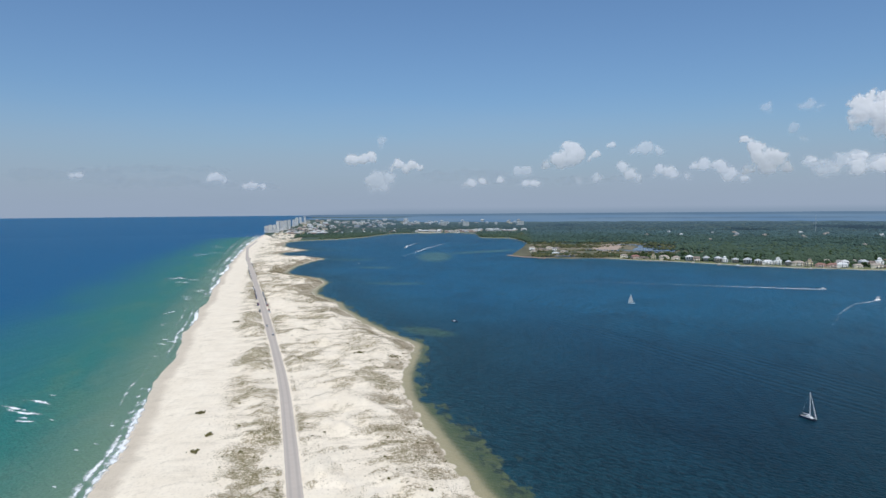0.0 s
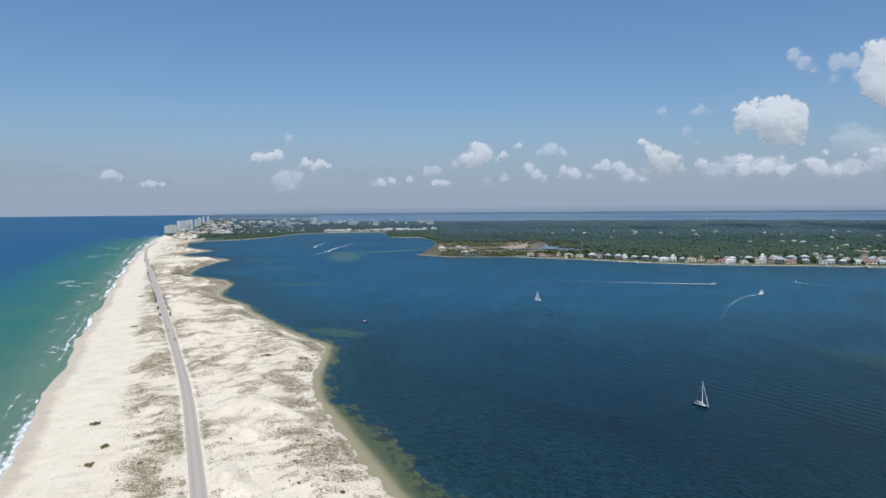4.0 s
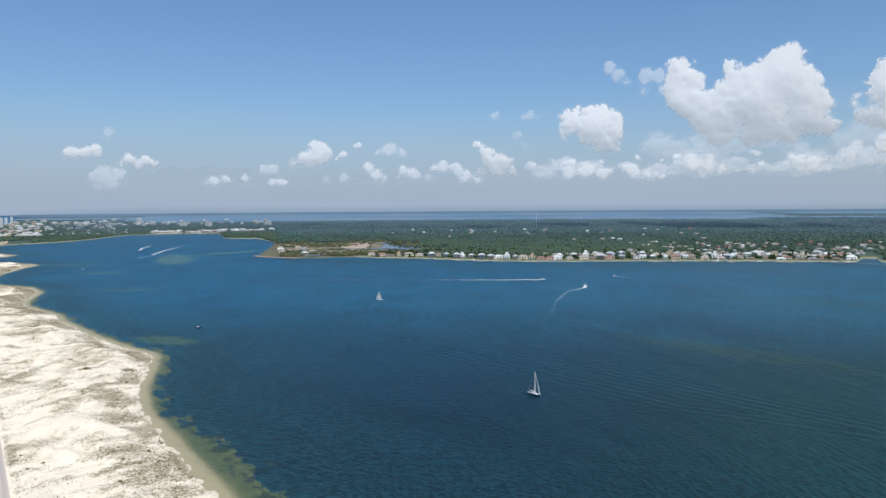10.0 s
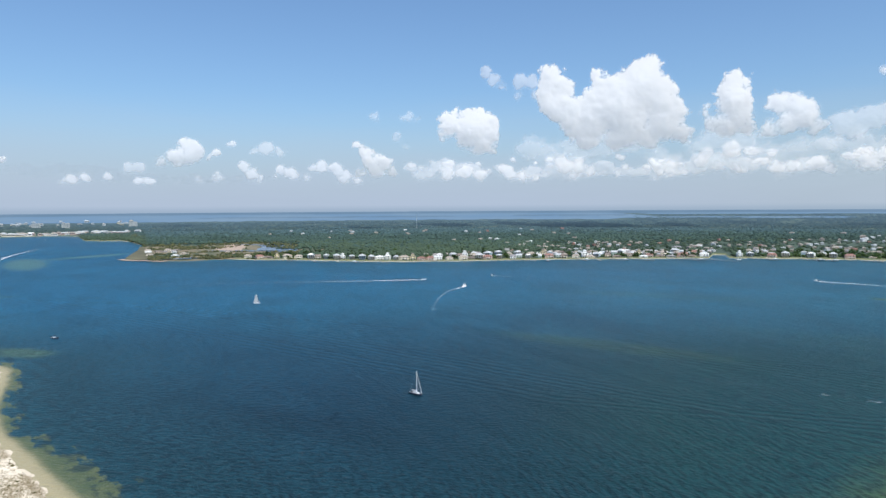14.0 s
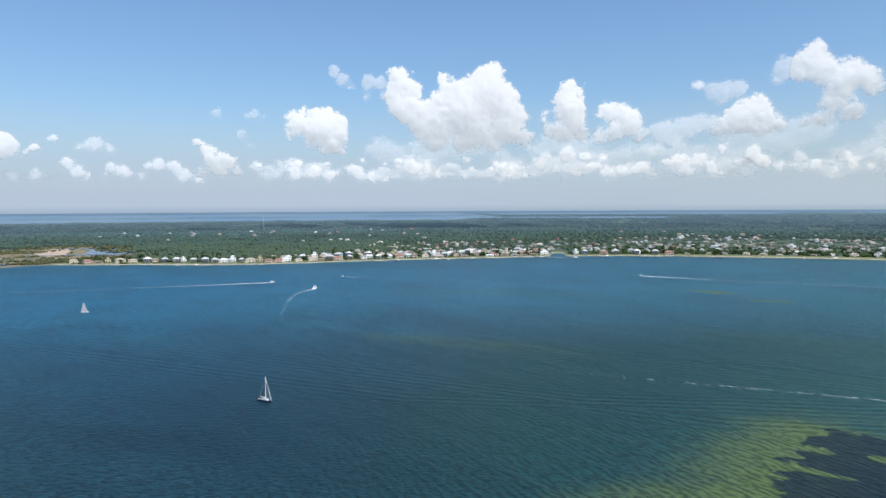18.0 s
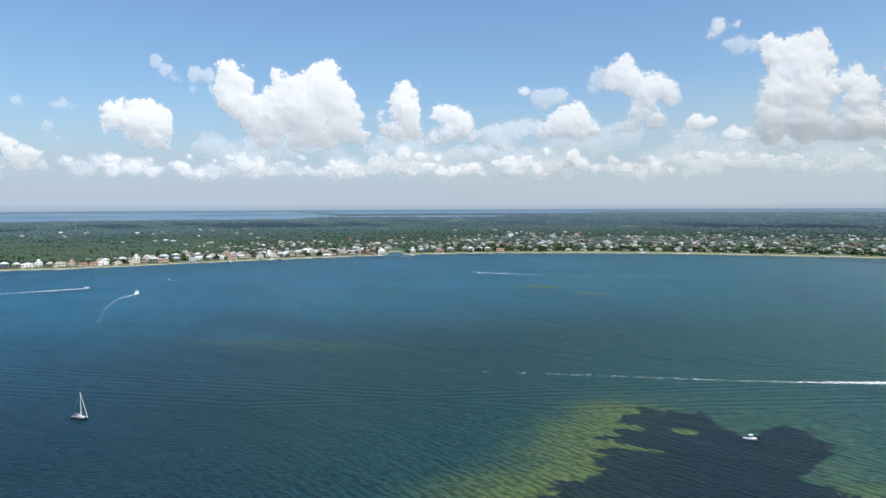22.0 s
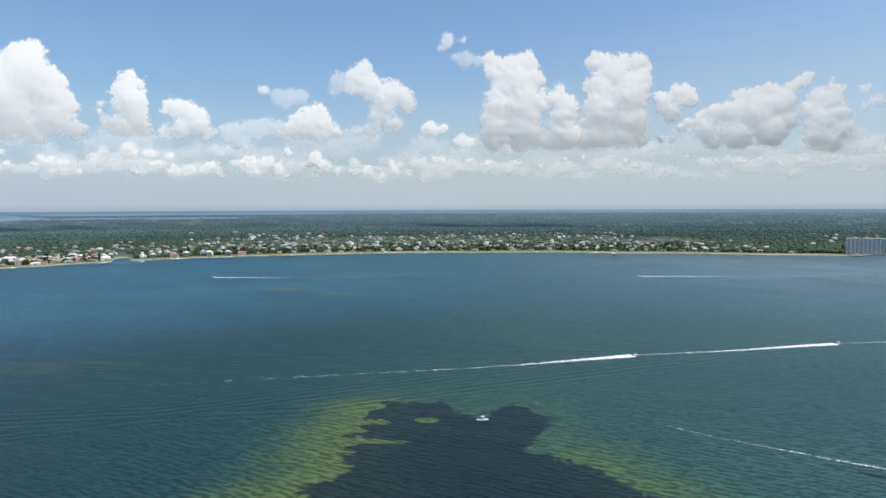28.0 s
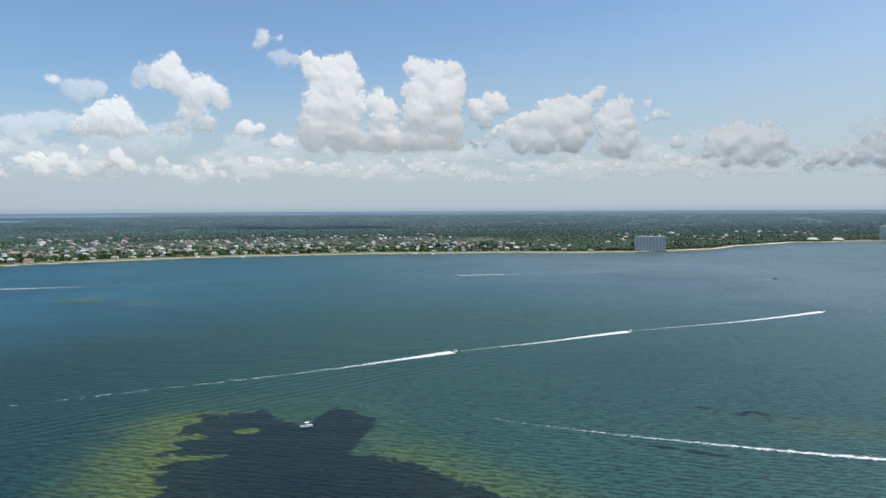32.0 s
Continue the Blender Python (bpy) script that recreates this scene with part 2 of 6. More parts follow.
    # wave shading painted in: colour darkens with ripple height, less at shore and gulf
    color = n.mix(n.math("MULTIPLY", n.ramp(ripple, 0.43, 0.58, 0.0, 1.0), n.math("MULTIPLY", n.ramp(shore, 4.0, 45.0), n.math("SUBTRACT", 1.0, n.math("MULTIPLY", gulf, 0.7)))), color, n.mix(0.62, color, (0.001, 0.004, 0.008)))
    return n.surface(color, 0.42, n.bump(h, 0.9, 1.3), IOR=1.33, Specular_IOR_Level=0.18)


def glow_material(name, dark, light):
    """Plain glowing backdrop past the woods, with daylight and bright haze painted into its tone."""
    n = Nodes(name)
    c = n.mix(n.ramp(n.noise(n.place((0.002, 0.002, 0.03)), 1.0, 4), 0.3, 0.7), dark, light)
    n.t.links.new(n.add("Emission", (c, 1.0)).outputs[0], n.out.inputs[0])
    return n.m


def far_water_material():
    return glow_material("far_bay_water_glow", (0.12, 0.225, 0.4), (0.17, 0.265, 0.4))


def pond_material():
    n = Nodes("marsh_water")
    c = n.mix(n.noise(n.place((0.01, 0.03, 1)), 1.0), (0.012, 0.045, 0.1), (0.03, 0.075, 0.13))
    return n.surface(c, 0.15, IOR=1.33)


def sand_material():
    n = Nodes("quartz_sand")
    at = n.place()
    veg, wet, heath = n.value("plants"), n.value("wet"), n.value("heath")
    grain, lumps = n.noise(at, 0.9, 5, 0.7), n.noise(at, 0.07, 4, 0.6)
    tracks = n.noise(n.place((0.05, 0.35, 1), 8), 1.0, 4, 0.6)
    c = n.mix(n.ramp(lumps, 0.3, 0.75), (0.74, 0.655, 0.52), (0.8, 0.72, 0.585))
    c = n.mix(n.ramp(tracks, 0.5, 0.8, 0.0, 0.35), c, (0.6, 0.54, 0.44))
    c = n.mix(n.ramp(n.noise(at, 0.55, 4, 0.75), 0.5, 0.7, 0.0, 0.5), c, (0.5, 0.44, 0.34))
    blow = n.noise(n.place((0.11, 0.035, 1), 6), 1.0, 5, 0.7, 0.5)
    c = n.mix(n.math("MULTIPLY", n.ramp(blow, 0.48, 0.7, 0.0, 0.6), n.ramp(n.noise(at, 1.6, 4, 0.8), 0.4, 0.6)), c, (0.37, 0.31, 0.225))
    tuft = n.noise(n.place((0.75, 0.28, 1), 12), 1.0, 6, 0.75, 0.2)
    speck = n.noise(at, 1.1, 5, 0.8)
    rough = n.math("ADD", n.math("MULTIPLY", n.math("SUBTRACT", tuft, 0.5), 3.4), n.math("MULTIPLY", n.math("SUBTRACT", speck, 0.5), 5.0))
    rough = n.math("MULTIPLY", rough, n.math("ADD", 0.3, veg, clamp=True))
    scrub = n.math("ADD", n.math("MULTIPLY", veg, 0.72), rough)
    c = n.mix(n.ramp(scrub, 0.34, 0.56, 0.0, 0.88), c, n.mix(n.ramp(lumps, 0.4, 0.62), (0.25, 0.205, 0.12), (0.37, 0.315, 0.225)))
    c = n.mix(n.ramp(n.math("MULTIPLY", scrub, veg), 0.6, 1.05, 0.0, 0.8), c, (0.15, 0.135, 0.05))
    brown = n.math("ADD", n.math("ADD", heath, n.math("MULTIPLY", n.math("SUBTRACT", n.noise(at, 0.13, 5, 0.68), 0.5), 1.5)), n.math("MULTIPLY", n.math("SUBTRACT", speck, 0.55), 2.2))
    c = n.mix(n.ramp(brown, 0.35, 0.8, 0.0, 0.8), c, n.mix(n.ramp(grain, 0.4, 0.6), (0.2, 0.16, 0.085), (0.27, 0.22, 0.15)))
    c = n.mix(n.math("MULTIPLY", wet, 0.75), c, (0.40, 0.335, 0.255))
    return n.surface(c, 0.85, n.bump(n.math("ADD", grain, n.math("MULTIPLY", lumps, 3.0)), 0.5, 0.35))


def asphalt_material():
    n = Nodes("sun_bleached_asphalt")
    along, across = n.value("along"), n.value("across")
    at = n.place()
    c = n.mix(n.noise(at, 0.25, 5, 0.65), (0.4, 0.35, 0.3), (0.49, 0.435, 0.38))
    tyre = n.ramp(n.math("ABSOLUTE", n.math("SUBTRACT", n.math("ABSOLUTE", across), 0.5)), 0.05, 0.28)
    c = n.mix(n.math("MULTIPLY", n.math("SUBTRACT", 1.0, tyre), 0.35), c, (0.28, 0.265, 0.25))
    edge = n.math("ADD", n.math("ABSOLUTE", across), n.math("MULTIPLY", n.math("SUBTRACT", n.noise(at, 0.3, 4), 0.5), 0.35))
    c = n.mix(n.ramp(edge, 0.9, 1.05, 0.0, 0.8), c, (0.62, 0.57, 0.49))
    return n.surface(c, 0.9, n.bump(n.noise(at, 3.0), 0.2, 0.03))


def land_material():
    n = Nodes("coastal_soil")
    at = n.place()
    inland, marsh = n.value("inland"), n.value("marsh")
    rag = n.math("ADD", inland, n.math("MULTIPLY", n.math("SUBTRACT", n.noise(at, 0.03, 4), 0.5), 22.0))
    lawn = n.mix(n.noise(at, 0.02, 4), (0.085, 0.12, 0.04), (0.17, 0.165, 0.075))
    wood = n.mix(n.noise(at, 0.012, 5, 0.7), (0.03, 0.056, 0.04), (0.05, 0.08, 0.052))
    c = n.mix(n.ramp(rag, 34.0, 55.0), lawn, wood)
    c = n.mix(n.ramp(inland, 3.0, 8.0, 1.0, 0.0), c, (0.48, 0.43, 0.34))
    reed = n.mix(n.ramp(n.noise(n.place((0.012, 0.03, 1), 30), 1.0, 5, 0.7), 0.35, 0.65), (0.055, 0.075, 0.04), (0.2, 0.16, 0.1))
    m = n.math("ADD", marsh, n.math("MULTIPLY", n.math("SUBTRACT", n.noise(at, 0.012, 4), 0.5), 0.7))
    c = n.mix(n.ramp(m, 0.35, 0.6), c, reed)
    return n.surface(c, 0.95)


def leaf_material(name, dark, light, scale=0.25, blotch=0.5):
    n = Nodes(name)
    island = n.add("NewGeometry").outputs["Random Per Island"]
    c = n.mix(island, dark, light)
    c = n.mix(n.ramp(n.noise(n.place(), scale, 3), 0.35, 0.7, 0.0, 0.6), c, tuple(v * 0.65 for v in dark))
    far = n.noise(n.place(), 0.006, 4, 0.65)
    c = n.mix(n.ramp(far, 0.35, 0.68, 0.0, blotch), c, tuple(v * 0.62 for v in dark))
    return n.surface(c, 0.9, n.bump(n.noise(n.place(), 0.9, 3), 0.8, 0.6), Specular_IOR_Level=0.15)


def foam_material(name, cover, stretch, tint=(0.82, 0.85, 0.86)):
    """Broken white foam: strong along the middle of its strip and fading along it."""
    n = Nodes(name)
    along, across = n.value("along"), n.value("across")
    lace = n.noise(n.place(stretch, 0), 1.0, 5, 0.7)
    body = n.math("SUBTRACT", 1.0, n.math("ABSOLUTE", across))
    v = n.math("ADD", n.math("MULTIPLY", body, along), n.math("MULTIPLY", n.math("SUBTRACT", lace, 0.5), 1.9))
    alpha = n.math("MULTIPLY", n.ramp(v, 0.3, 0.85), cover)
    return n.surface(tint, 0.7, alpha=alpha)


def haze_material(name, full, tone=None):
    """Emitting see-through sheet in place of hazy air above horizon or woods, thinning upwards."""
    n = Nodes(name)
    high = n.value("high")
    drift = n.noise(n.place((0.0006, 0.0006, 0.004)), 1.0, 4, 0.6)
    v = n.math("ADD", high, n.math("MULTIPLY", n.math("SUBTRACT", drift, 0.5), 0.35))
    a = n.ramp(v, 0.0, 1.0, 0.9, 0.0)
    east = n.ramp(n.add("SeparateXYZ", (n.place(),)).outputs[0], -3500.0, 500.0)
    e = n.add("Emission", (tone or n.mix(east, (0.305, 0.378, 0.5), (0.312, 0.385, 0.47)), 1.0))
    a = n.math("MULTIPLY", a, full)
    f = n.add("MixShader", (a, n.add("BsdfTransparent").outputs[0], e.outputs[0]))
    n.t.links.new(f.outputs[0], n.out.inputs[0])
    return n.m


def cloud_material(name, cover):
    """Droplets pass light on in all directions, so the shading is soft; thin edges let the sky through."""
    n = Nodes(name)
    at = n.place()
    thick = n.value("thick")
    high = n.add("SeparateXYZ", (at,)).outputs[2]
    rag = n.noise(at, 0.014 if cover > 0.5 else 0.008, 4, 0.55)
    a = n.math("ADD", thick, n.math("MULTIPLY", n.math("SUBTRACT", rag, 0.5), 0.4))
    a = n.math("MULTIPLY", n.ramp(a, 0.04, 0.95), n.ramp(high, 180.0, 560.0, 0.78, 1.0))
    a = n.math("MULTIPLY", a, cover)
    # scattering inside evens out the shading: the puffs' own facing is blended with the way to the sun
    puff = n.add("Attribute", attribute_name="puff").outputs["Vector"]
    own = n.add("VectorMath", {0: puff, 3: 1.0}, operation="SCALE").outputs[0]
    even = n.add("VectorMath", {0: own, 1: tuple(SUN_WAY)}, operation="ADD").outputs[0]
    even = n.add("VectorMath", {0: even}, operation="NORMALIZE").outputs[0]
    d = n.add("BsdfDiffuse", {"Color": (0.42, 0.42, 0.42), "Roughness": 0.0, "Normal": even})
    through_light = n.add("BsdfTranslucent", {"Color": (0.46, 0.46, 0.46)})
    body = n.add("AddShader", (d.outputs[0], through_light.outputs[0]))
    f = n.add("MixShader", (a, n.add("BsdfTransparent").outputs[0], body.outputs[0]))
    n.t.links.new(f.outputs[0], n.out.inputs[0])
    return n.m


WATER, FAR_WATER, POND = water_material(), far_water_material(), pond_material()
SAND, ASPHALT, LAND = sand_material(), asphalt_material(), land_material()
SURF = foam_material("breaking_foam", 0.95, (0.1, 0.2, 1))
WAKE = foam_material("wake_foam", 0.85, (0.4, 0.4, 1), (0.7, 0.74, 0.76))
OLD_WAKE = foam_material("fading_wake", 0.42, (0.2, 0.2, 1), (0.6, 0.7, 0.75))
PAINT = {k: worn(k + "_siding", c, 0.6) for k, c in dict(
    white=(0.82, 0.82, 0.8), cream=(0.68, 0.62, 0.5), yellow=(0.66, 0.56, 0.34), blue=(0.42, 0.53, 0.6), tan=(0.5, 0.42, 0.32),
    coral=(0.55, 0.4, 0.33), grey=(0.42, 0.43, 0.43), green=(0.4, 0.5, 0.43)).items()}
ROOF = {k: worn(k + "_roof", c, 0.5, fine=2.0) for k, c in dict(
    white_metal=(0.66, 0.67, 0.67), grey_metal=(0.48, 0.5, 0.52), red_tile=(0.3, 0.165, 0.13), brown_shingle=(0.2, 0.165, 0.14),
    tan_shingle=(0.38, 0.33, 0.28), grey_shingle=(0.27, 0.26, 0.26)).items()}
TINTED = worn("pale_tinted_glass", (0.32, 0.35, 0.37), 0.2, bump=0.0)
GLASS = worn("dark_window_glass", (0.03, 0.045, 0.06), 0.12, bump=0.0)
CONCRETE = worn("pale_concrete", (0.6, 0.58, 0.54), 0.8)
TIMBER = worn("weathered_timber", (0.15, 0.125, 0.105), 0.85)
PIER_WOOD = worn("sun_greyed_pier_boards", (0.4, 0.385, 0.36), 0.85)
BARK = worn("pine_bark", (0.13, 0.095, 0.07), 0.9)
GEL = worn("white_gelcoat", (0.82, 0.82, 0.81), 0.25, bump=0.02)
NAVY = worn("navy_gelcoat", (0.03, 0.04, 0.07), 0.25, bump=0.02)
CANVAS = worn("sailcloth", (0.84, 0.83, 0.8), 0.8)
ALLOY = worn("brushed_aluminium", (0.7, 0.71, 0.72), 0.4, Metallic=0.6)
RUBBER = worn("black_rubber", (0.02, 0.02, 0.022), 0.8)
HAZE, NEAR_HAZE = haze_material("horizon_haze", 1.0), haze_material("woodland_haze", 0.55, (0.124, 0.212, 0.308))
CLOUD = {k: cloud_material("cloud_" + k, v) for k, v in dict(dense=1.0, soft=0.92, hazy=0.72, thin=0.46, faint=0.3, shade=0.14).items()}
PINE = leaf_material("pine_foliage", (0.022, 0.048, 0.018), (0.062, 0.1, 0.03))
OAK = leaf_material("oak_foliage", (0.02, 0.045, 0.014), (0.055, 0.09, 0.026))
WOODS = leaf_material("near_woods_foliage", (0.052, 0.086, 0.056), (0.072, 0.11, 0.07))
# distance haze painted into the leaf colours, bluer and paler farther out
MID_WOODS = leaf_material("middle_woods_hazed_foliage", (0.046, 0.086, 0.074), (0.061, 0.103, 0.087), 0.1, 0.3)
FAR_WOODS = leaf_material("far_woods_hazed_foliage", (0.06, 0.11, 0.118), (0.07, 0.125, 0.13), 0.05, 0.2)
RIM_LAND = glow_material("distant_shore_glow", (0.085, 0.15, 0.25), (0.12, 0.19, 0.3))
MARSH_LEAVES = leaf_material("marsh_scrub_leaves", (0.05, 0.065, 0.028), (0.13, 0.125, 0.06))
DUNE_GRASS = leaf_material("dune_grass_blades", (0.2, 0.165, 0.08), (0.38, 0.31, 0.185))
SHRUB = leaf_material("dune_shrub_leaves", (0.1, 0.092, 0.036), (0.19, 0.165, 0.07))

# ---- shorelines ----
BAY_X = [6000, 1500, 300, -246, -287, -346, -397, -446, -506, -553, -583, -658, -784, -824, -897, -931, -985, -1067, -1153, -1218, -1269,
         -1408, -1540, -1603, -1660, -1715, -1787, -1865, -1928, -1998, -2050, -2140, -2260, -2506, -2629, -2723, -3400, -5200]
BAY_Y = [90, 95, 80, 74, 73, 73, 72, 80, 98, 110, 99, 84, 68, 70, 52, 45, 51, 71, 63, 28, 11,
         33, 73, 105, 96, 50, 14, 1, 46, 88, 70, 45, 19, 31, 85, 110, 150, 160]
GULF_X = [6000, -284, -345, -438, -630, -911, -1567, -2560, -3676, -4000, -4400, -5200]
GULF_Y = [-60, -74, -73, -77, -82, -87, -101, -96, -52, 30, 170, 480]
ROAD_X = [6000, -264, -350, -430, -557, -743, -1026, -1470, -1750, -2162, -3300]
ROAD_Y = [6, 5, 4, 3, -3, -13, -29, -55, -71, -86, -50]


def along(xs, ys):
    xs, ys = np.array(xs[::-1], float), np.array(ys[::-1], float)
    return lambda x: np.interp(x, xs, ys)


def softened(f, width):
    return lambda x: sum(f(np.asarray(x, float) + k * width) for k in (-1.0, -0.5, 0.0, 0.5, 1.0)) / 5


bay_line = softened(along(BAY_X, BAY_Y), 13.0)
gulf_line = softened(along(GULF_X, GULF_Y), 60.0)
road_line = softened(along(ROAD_X, ROAD_Y), 45.0)


def bay_edge(x):
    return bay_line(x) + 0.8 + (fbm(np.asarray(x) / 22.0, 3.3, octaves=3, seed=4) - 0.5) * 4


def gulf_edge(x):
    return gulf_line(x) + (fbm(np.asarray(x) / 55.0, 8.1, octaves=3, seed=5) - 0.5) * 9


COAST_AZ = [-91.2, -90.3, -89.3, -88.1, -84.9, -83.1, -80.3, -77.4, -75.0, -73.6, -73.2, -72.0, -70.8, -70.2, -69.4, -69.05, -68.9, -68.5, -66.0, -63.2, -60.0,
            -56.7, -54.8, -51.0, -47.7, -44.9, -40.6, -36.5, -31.6, -26.9, -24.3, -24.0, -23.1, -22.8, -19.8, -15.1, -10.5, -3.9, 0.0,
            5.0, 11.2, 15.9]
COAST_R = [3650, 2900, 2506, 2630, 2734, 2880, 3335, 3373, 3380, 3250, 2780, 2700, 2700, 2600, 2350, 2050, 1610, 1580, 1565, 1580, 1526,
           1496, 1459, 1423, 1410, 1415, 1440, 1462, 1495, 1530, 1563, 1675, 1670, 1574, 1590, 1613, 1628, 1649, 1660,
           1655, 1676, 1668]
COAST_AZ += [22.9, 27.4, 31.8, 34.0, 35.9, 37.9, 39.8, 40.9, 43.4, 45.7, 48.0, 50.0, 70.0]
COAST_R += [1699, 1700, 1749, 1790, 1834, 1905, 2094, 2141, 2351, 2400, 2560, 2600, 2800]


def coast(az):
    return np.interp(az, COAST_AZ, COAST_R) + (fbm(np.asarray(az) * 1.7, 2.0, octaves=3, seed=9) - 0.5) * 14


# ---- water ----
def blob(x, y, cx, cy, rx, ry, turn=0.0):
    c, s = math.cos(radians(turn)), math.sin(radians(turn))
    u, v = (x - cx) * c + (y - cy) * s, -(x - cx) * s + (y - cy) * c
    return 1 - step(0.35, 1.25, np.hypot(u / rx, v / ry))


MEADOW_X = [-26, -10, 7, 16, 21, 25, 29, 36, 43, 50, 58, 64, 62, 58, 48, 46, 55, 70, 80, 94, 105, 60, -70, -72, -60, -46, -29, -35, -38, -33, -18, -36, -34, -22, -29, -27, -20]
MEADOW_Y = [380, 381, 382, 374, 363, 352, 350, 359, 368, 374, 366, 352, 336, 326, 315, 304, 296, 283, 262, 236, 205, 150, 150, 200, 236, 262, 285, 291, 301, 312, 316, 326, 334, 346, 354, 368, 379]


def inside(x, y, px, py):
    """Signed distance to a closed outline, positive within."""
    near, odd = np.full(x.shape, 1e9), np.zeros(x.shape, bool)
    for ax, ay, bx, by in zip(px, py, px[1:] + px[:1], py[1:] + py[:1]):
        dx, dy = bx - ax, by - ay
        t = np.clip(((x - ax) * dx + (y - ay) * dy) / (dx * dx + dy * dy), 0, 1)
        near = np.minimum(near, np.hypot(x - ax - t * dx, y - ay - t * dy))
        if ay != by:
            odd ^= ((ay > y) != (by > y)) & (x < dx * (y - ay) / dy + ax)
    return np.where(odd, near, -near)


def build_water():
    az = np.concatenate([np.arange(-114, 56, 0.3), np.arange(56, 246.1, 5.0)])
    r = np.concatenate([[0.5], np.geomspace(12, 205, 30), np.geomspace(209, 640, 190), np.geomspace(652, 4900, 130)])
    A, R = np.meshgrid(np.radians(az), r)
    x, y = np.sin(A) * R, np.cos(A) * R
    north = y - bay_line(x) - 0.3
    south = gulf_line(x) - y
    main = np.interp(np.degrees(A), COAST_AZ, COAST_R, left=9e3, right=9e3) - R
    gulf = (south > -40).astype(float)
    shore = np.where(gulf > 0.5, np.maximum(south, 0) + 500 * step(-3000, -3600, x), np.minimum(np.abs(north), np.abs(main) * 0.5 + 6))
    shoal = np.zeros_like(x)
    for *s, much in ((-606, 132, 44, 20, 25, 0.95), (-1560, 170, 75, 40, 60, 0.7), (-1025, 172, 70, 24, 70, 0.7), (-1750, 545, 170, 40, 113, 0.9), (-1608, 371, 230, 52, 167, 0.95), (-1330, 185, 60, 35, 60, 0.7),
              (-190, 925, 46, 14, -10, 1.1), (-112, 869, 34, 11, 0, 1.2), (10, 395, 130, 40, 0, 0.3), (-1950, 150, 120, 40, 60, 0.5),
                     (2, 347, 14, 10, 0, 0.9), (-420, 780, 200, 40, 20, 0.35), (-150, 620, 220, 60, 5, 0.25), (-300, 470, 150, 30, 10, 0.4), (300, 250, 120, 30, 140, 0.4)):
        shoal = np.maximum(shoal, much * blob(x, y, *s))
    bed = np.where(R < 700, inside(x, y, MEADOW_X, MEADOW_Y), -900)
    west = 0.42 + 0.55 * step(12, -28, x) + 0.3 * step(45, 70, x) * step(340, 300, y)
    shoal = np.maximum(shoal, step(-85, 8, bed) ** 1.5 * west * (1 - 0.45 * step(372, 400, y)))
    shoal *= gulf < 0.5
    # open-water blue grows with distance from the origin, slightly less near the shores
    far_blue = (0.75 + 0.25 * step(15, 90, np.minimum(north, main + 200))) * step(260, 950, R) * (gulf < 0.5)
    green = np.clip(step(-330, 220, x + 0.1 * y) * step(1250, 300, R) + blob(x, y, 60, 420, 420, 260), 0, 1)
    trail = np.full_like(x, 400.0)
    for bx, by, hx, hy in ((156, 496, 0.972, 0.234), (330, 531, 0.98, 0.2)):
        back = (bx - x) * hx + (by - y) * hy
        off = np.abs((x - bx) * hy - (y - by) * hx)
        q = np.where(back > 0, off - 0.2 * back + np.maximum(0, back - 420) * 0.3, 400.0)
        trail = np.where(np.abs(q) < np.abs(trail), q, trail)
    grass = np.where(R < 700, 0.5 + np.clip(bed / 36, -0.5, 0.5), 0)
    for g in ((205, 285, 50, 5, 140), (255, 300, 60, 12, 140), (118, 338, 14, 5, 0), (190, 262, 45, 5, 135), (60, 330, 8, 5, 0), (-280, 96, 30, 5, 150)):
        grass = np.maximum(grass, 0.47 * blob(x, y, *g))
    grass = grass * (1 - 0.9 * blob(x, y, 1, 348, 8, 6)) * (1 - 0.6 * blob(x, y, -19, 316, 15, 2.5))
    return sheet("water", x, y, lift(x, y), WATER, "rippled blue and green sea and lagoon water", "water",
                 shoal=shoal, grass=grass, gulf=gulf, shore=np.clip(shore, 0, 900), green=green, far_blue=far_blue, trail=np.clip(trail, -400, 400))


build_water()


# ---- barrier island ----
def dune_height(x, y, south, north):
    """Height of the sand from the distances to its two shores."""
    beach = step(0, 34, south) * 2.0 - np.where(south < 0, -south * 0.12, 0)
    rise = step(42, 60, south) * step(2, 40, north)
    hump = np.clip(fbm(x / 26.0, y / 15.0, octaves=4, seed=21) - 0.42, 0, 1) * 9.0
    flat = step(4.0, 11.0, np.abs(y - road_line(x)))
    edge = np.minimum(step(0, 22, north) * 1.1, 9) - np.where(north < 0, -north * 0.12, 0) - 2.3 * step(30, -2, north)
    return beach + rise * flat * hump + np.where(north < 30, edge, 0) * 0.9 + (fbm(x / 5.0, y / 4.0, octaves=2, seed=23) - 0.5) * 0.35 * step(25, 50, south) * flat


def plant_cover(x, y, south, north):
    belt = np.exp(-((y - road_line(x) + 17) / 15.0) ** 2) * 0.75 + np.exp(-((north - 22) / 16.0) ** 2) * 0.4
    v = 0.62 * fbm(x / 6.5 + y / 30.0, y / 13.0, octaves=4, seed=31) + 0.38 * fbm(x / 30.0, y / 16.0, octaves=3, seed=35)
    v2 = fbm(x / 50.0 + 9, y / 40.0, octaves=3, seed=33)
    verge = np.exp(-((np.abs(y - road_line(x)) - 6.0) / 1.8) ** 2) * 0.4
    return np.clip(0.2 + (v - 0.5) * 3.8 + (v2 - 0.5) * 1.5 + belt * 0.8 + verge + 0.16 * step(-650, -1100, x), 0, 1) * step(36, 56, south) * step(0.5, 4, north) * step(3.2, 4.4, np.abs(y - road_line(x)))


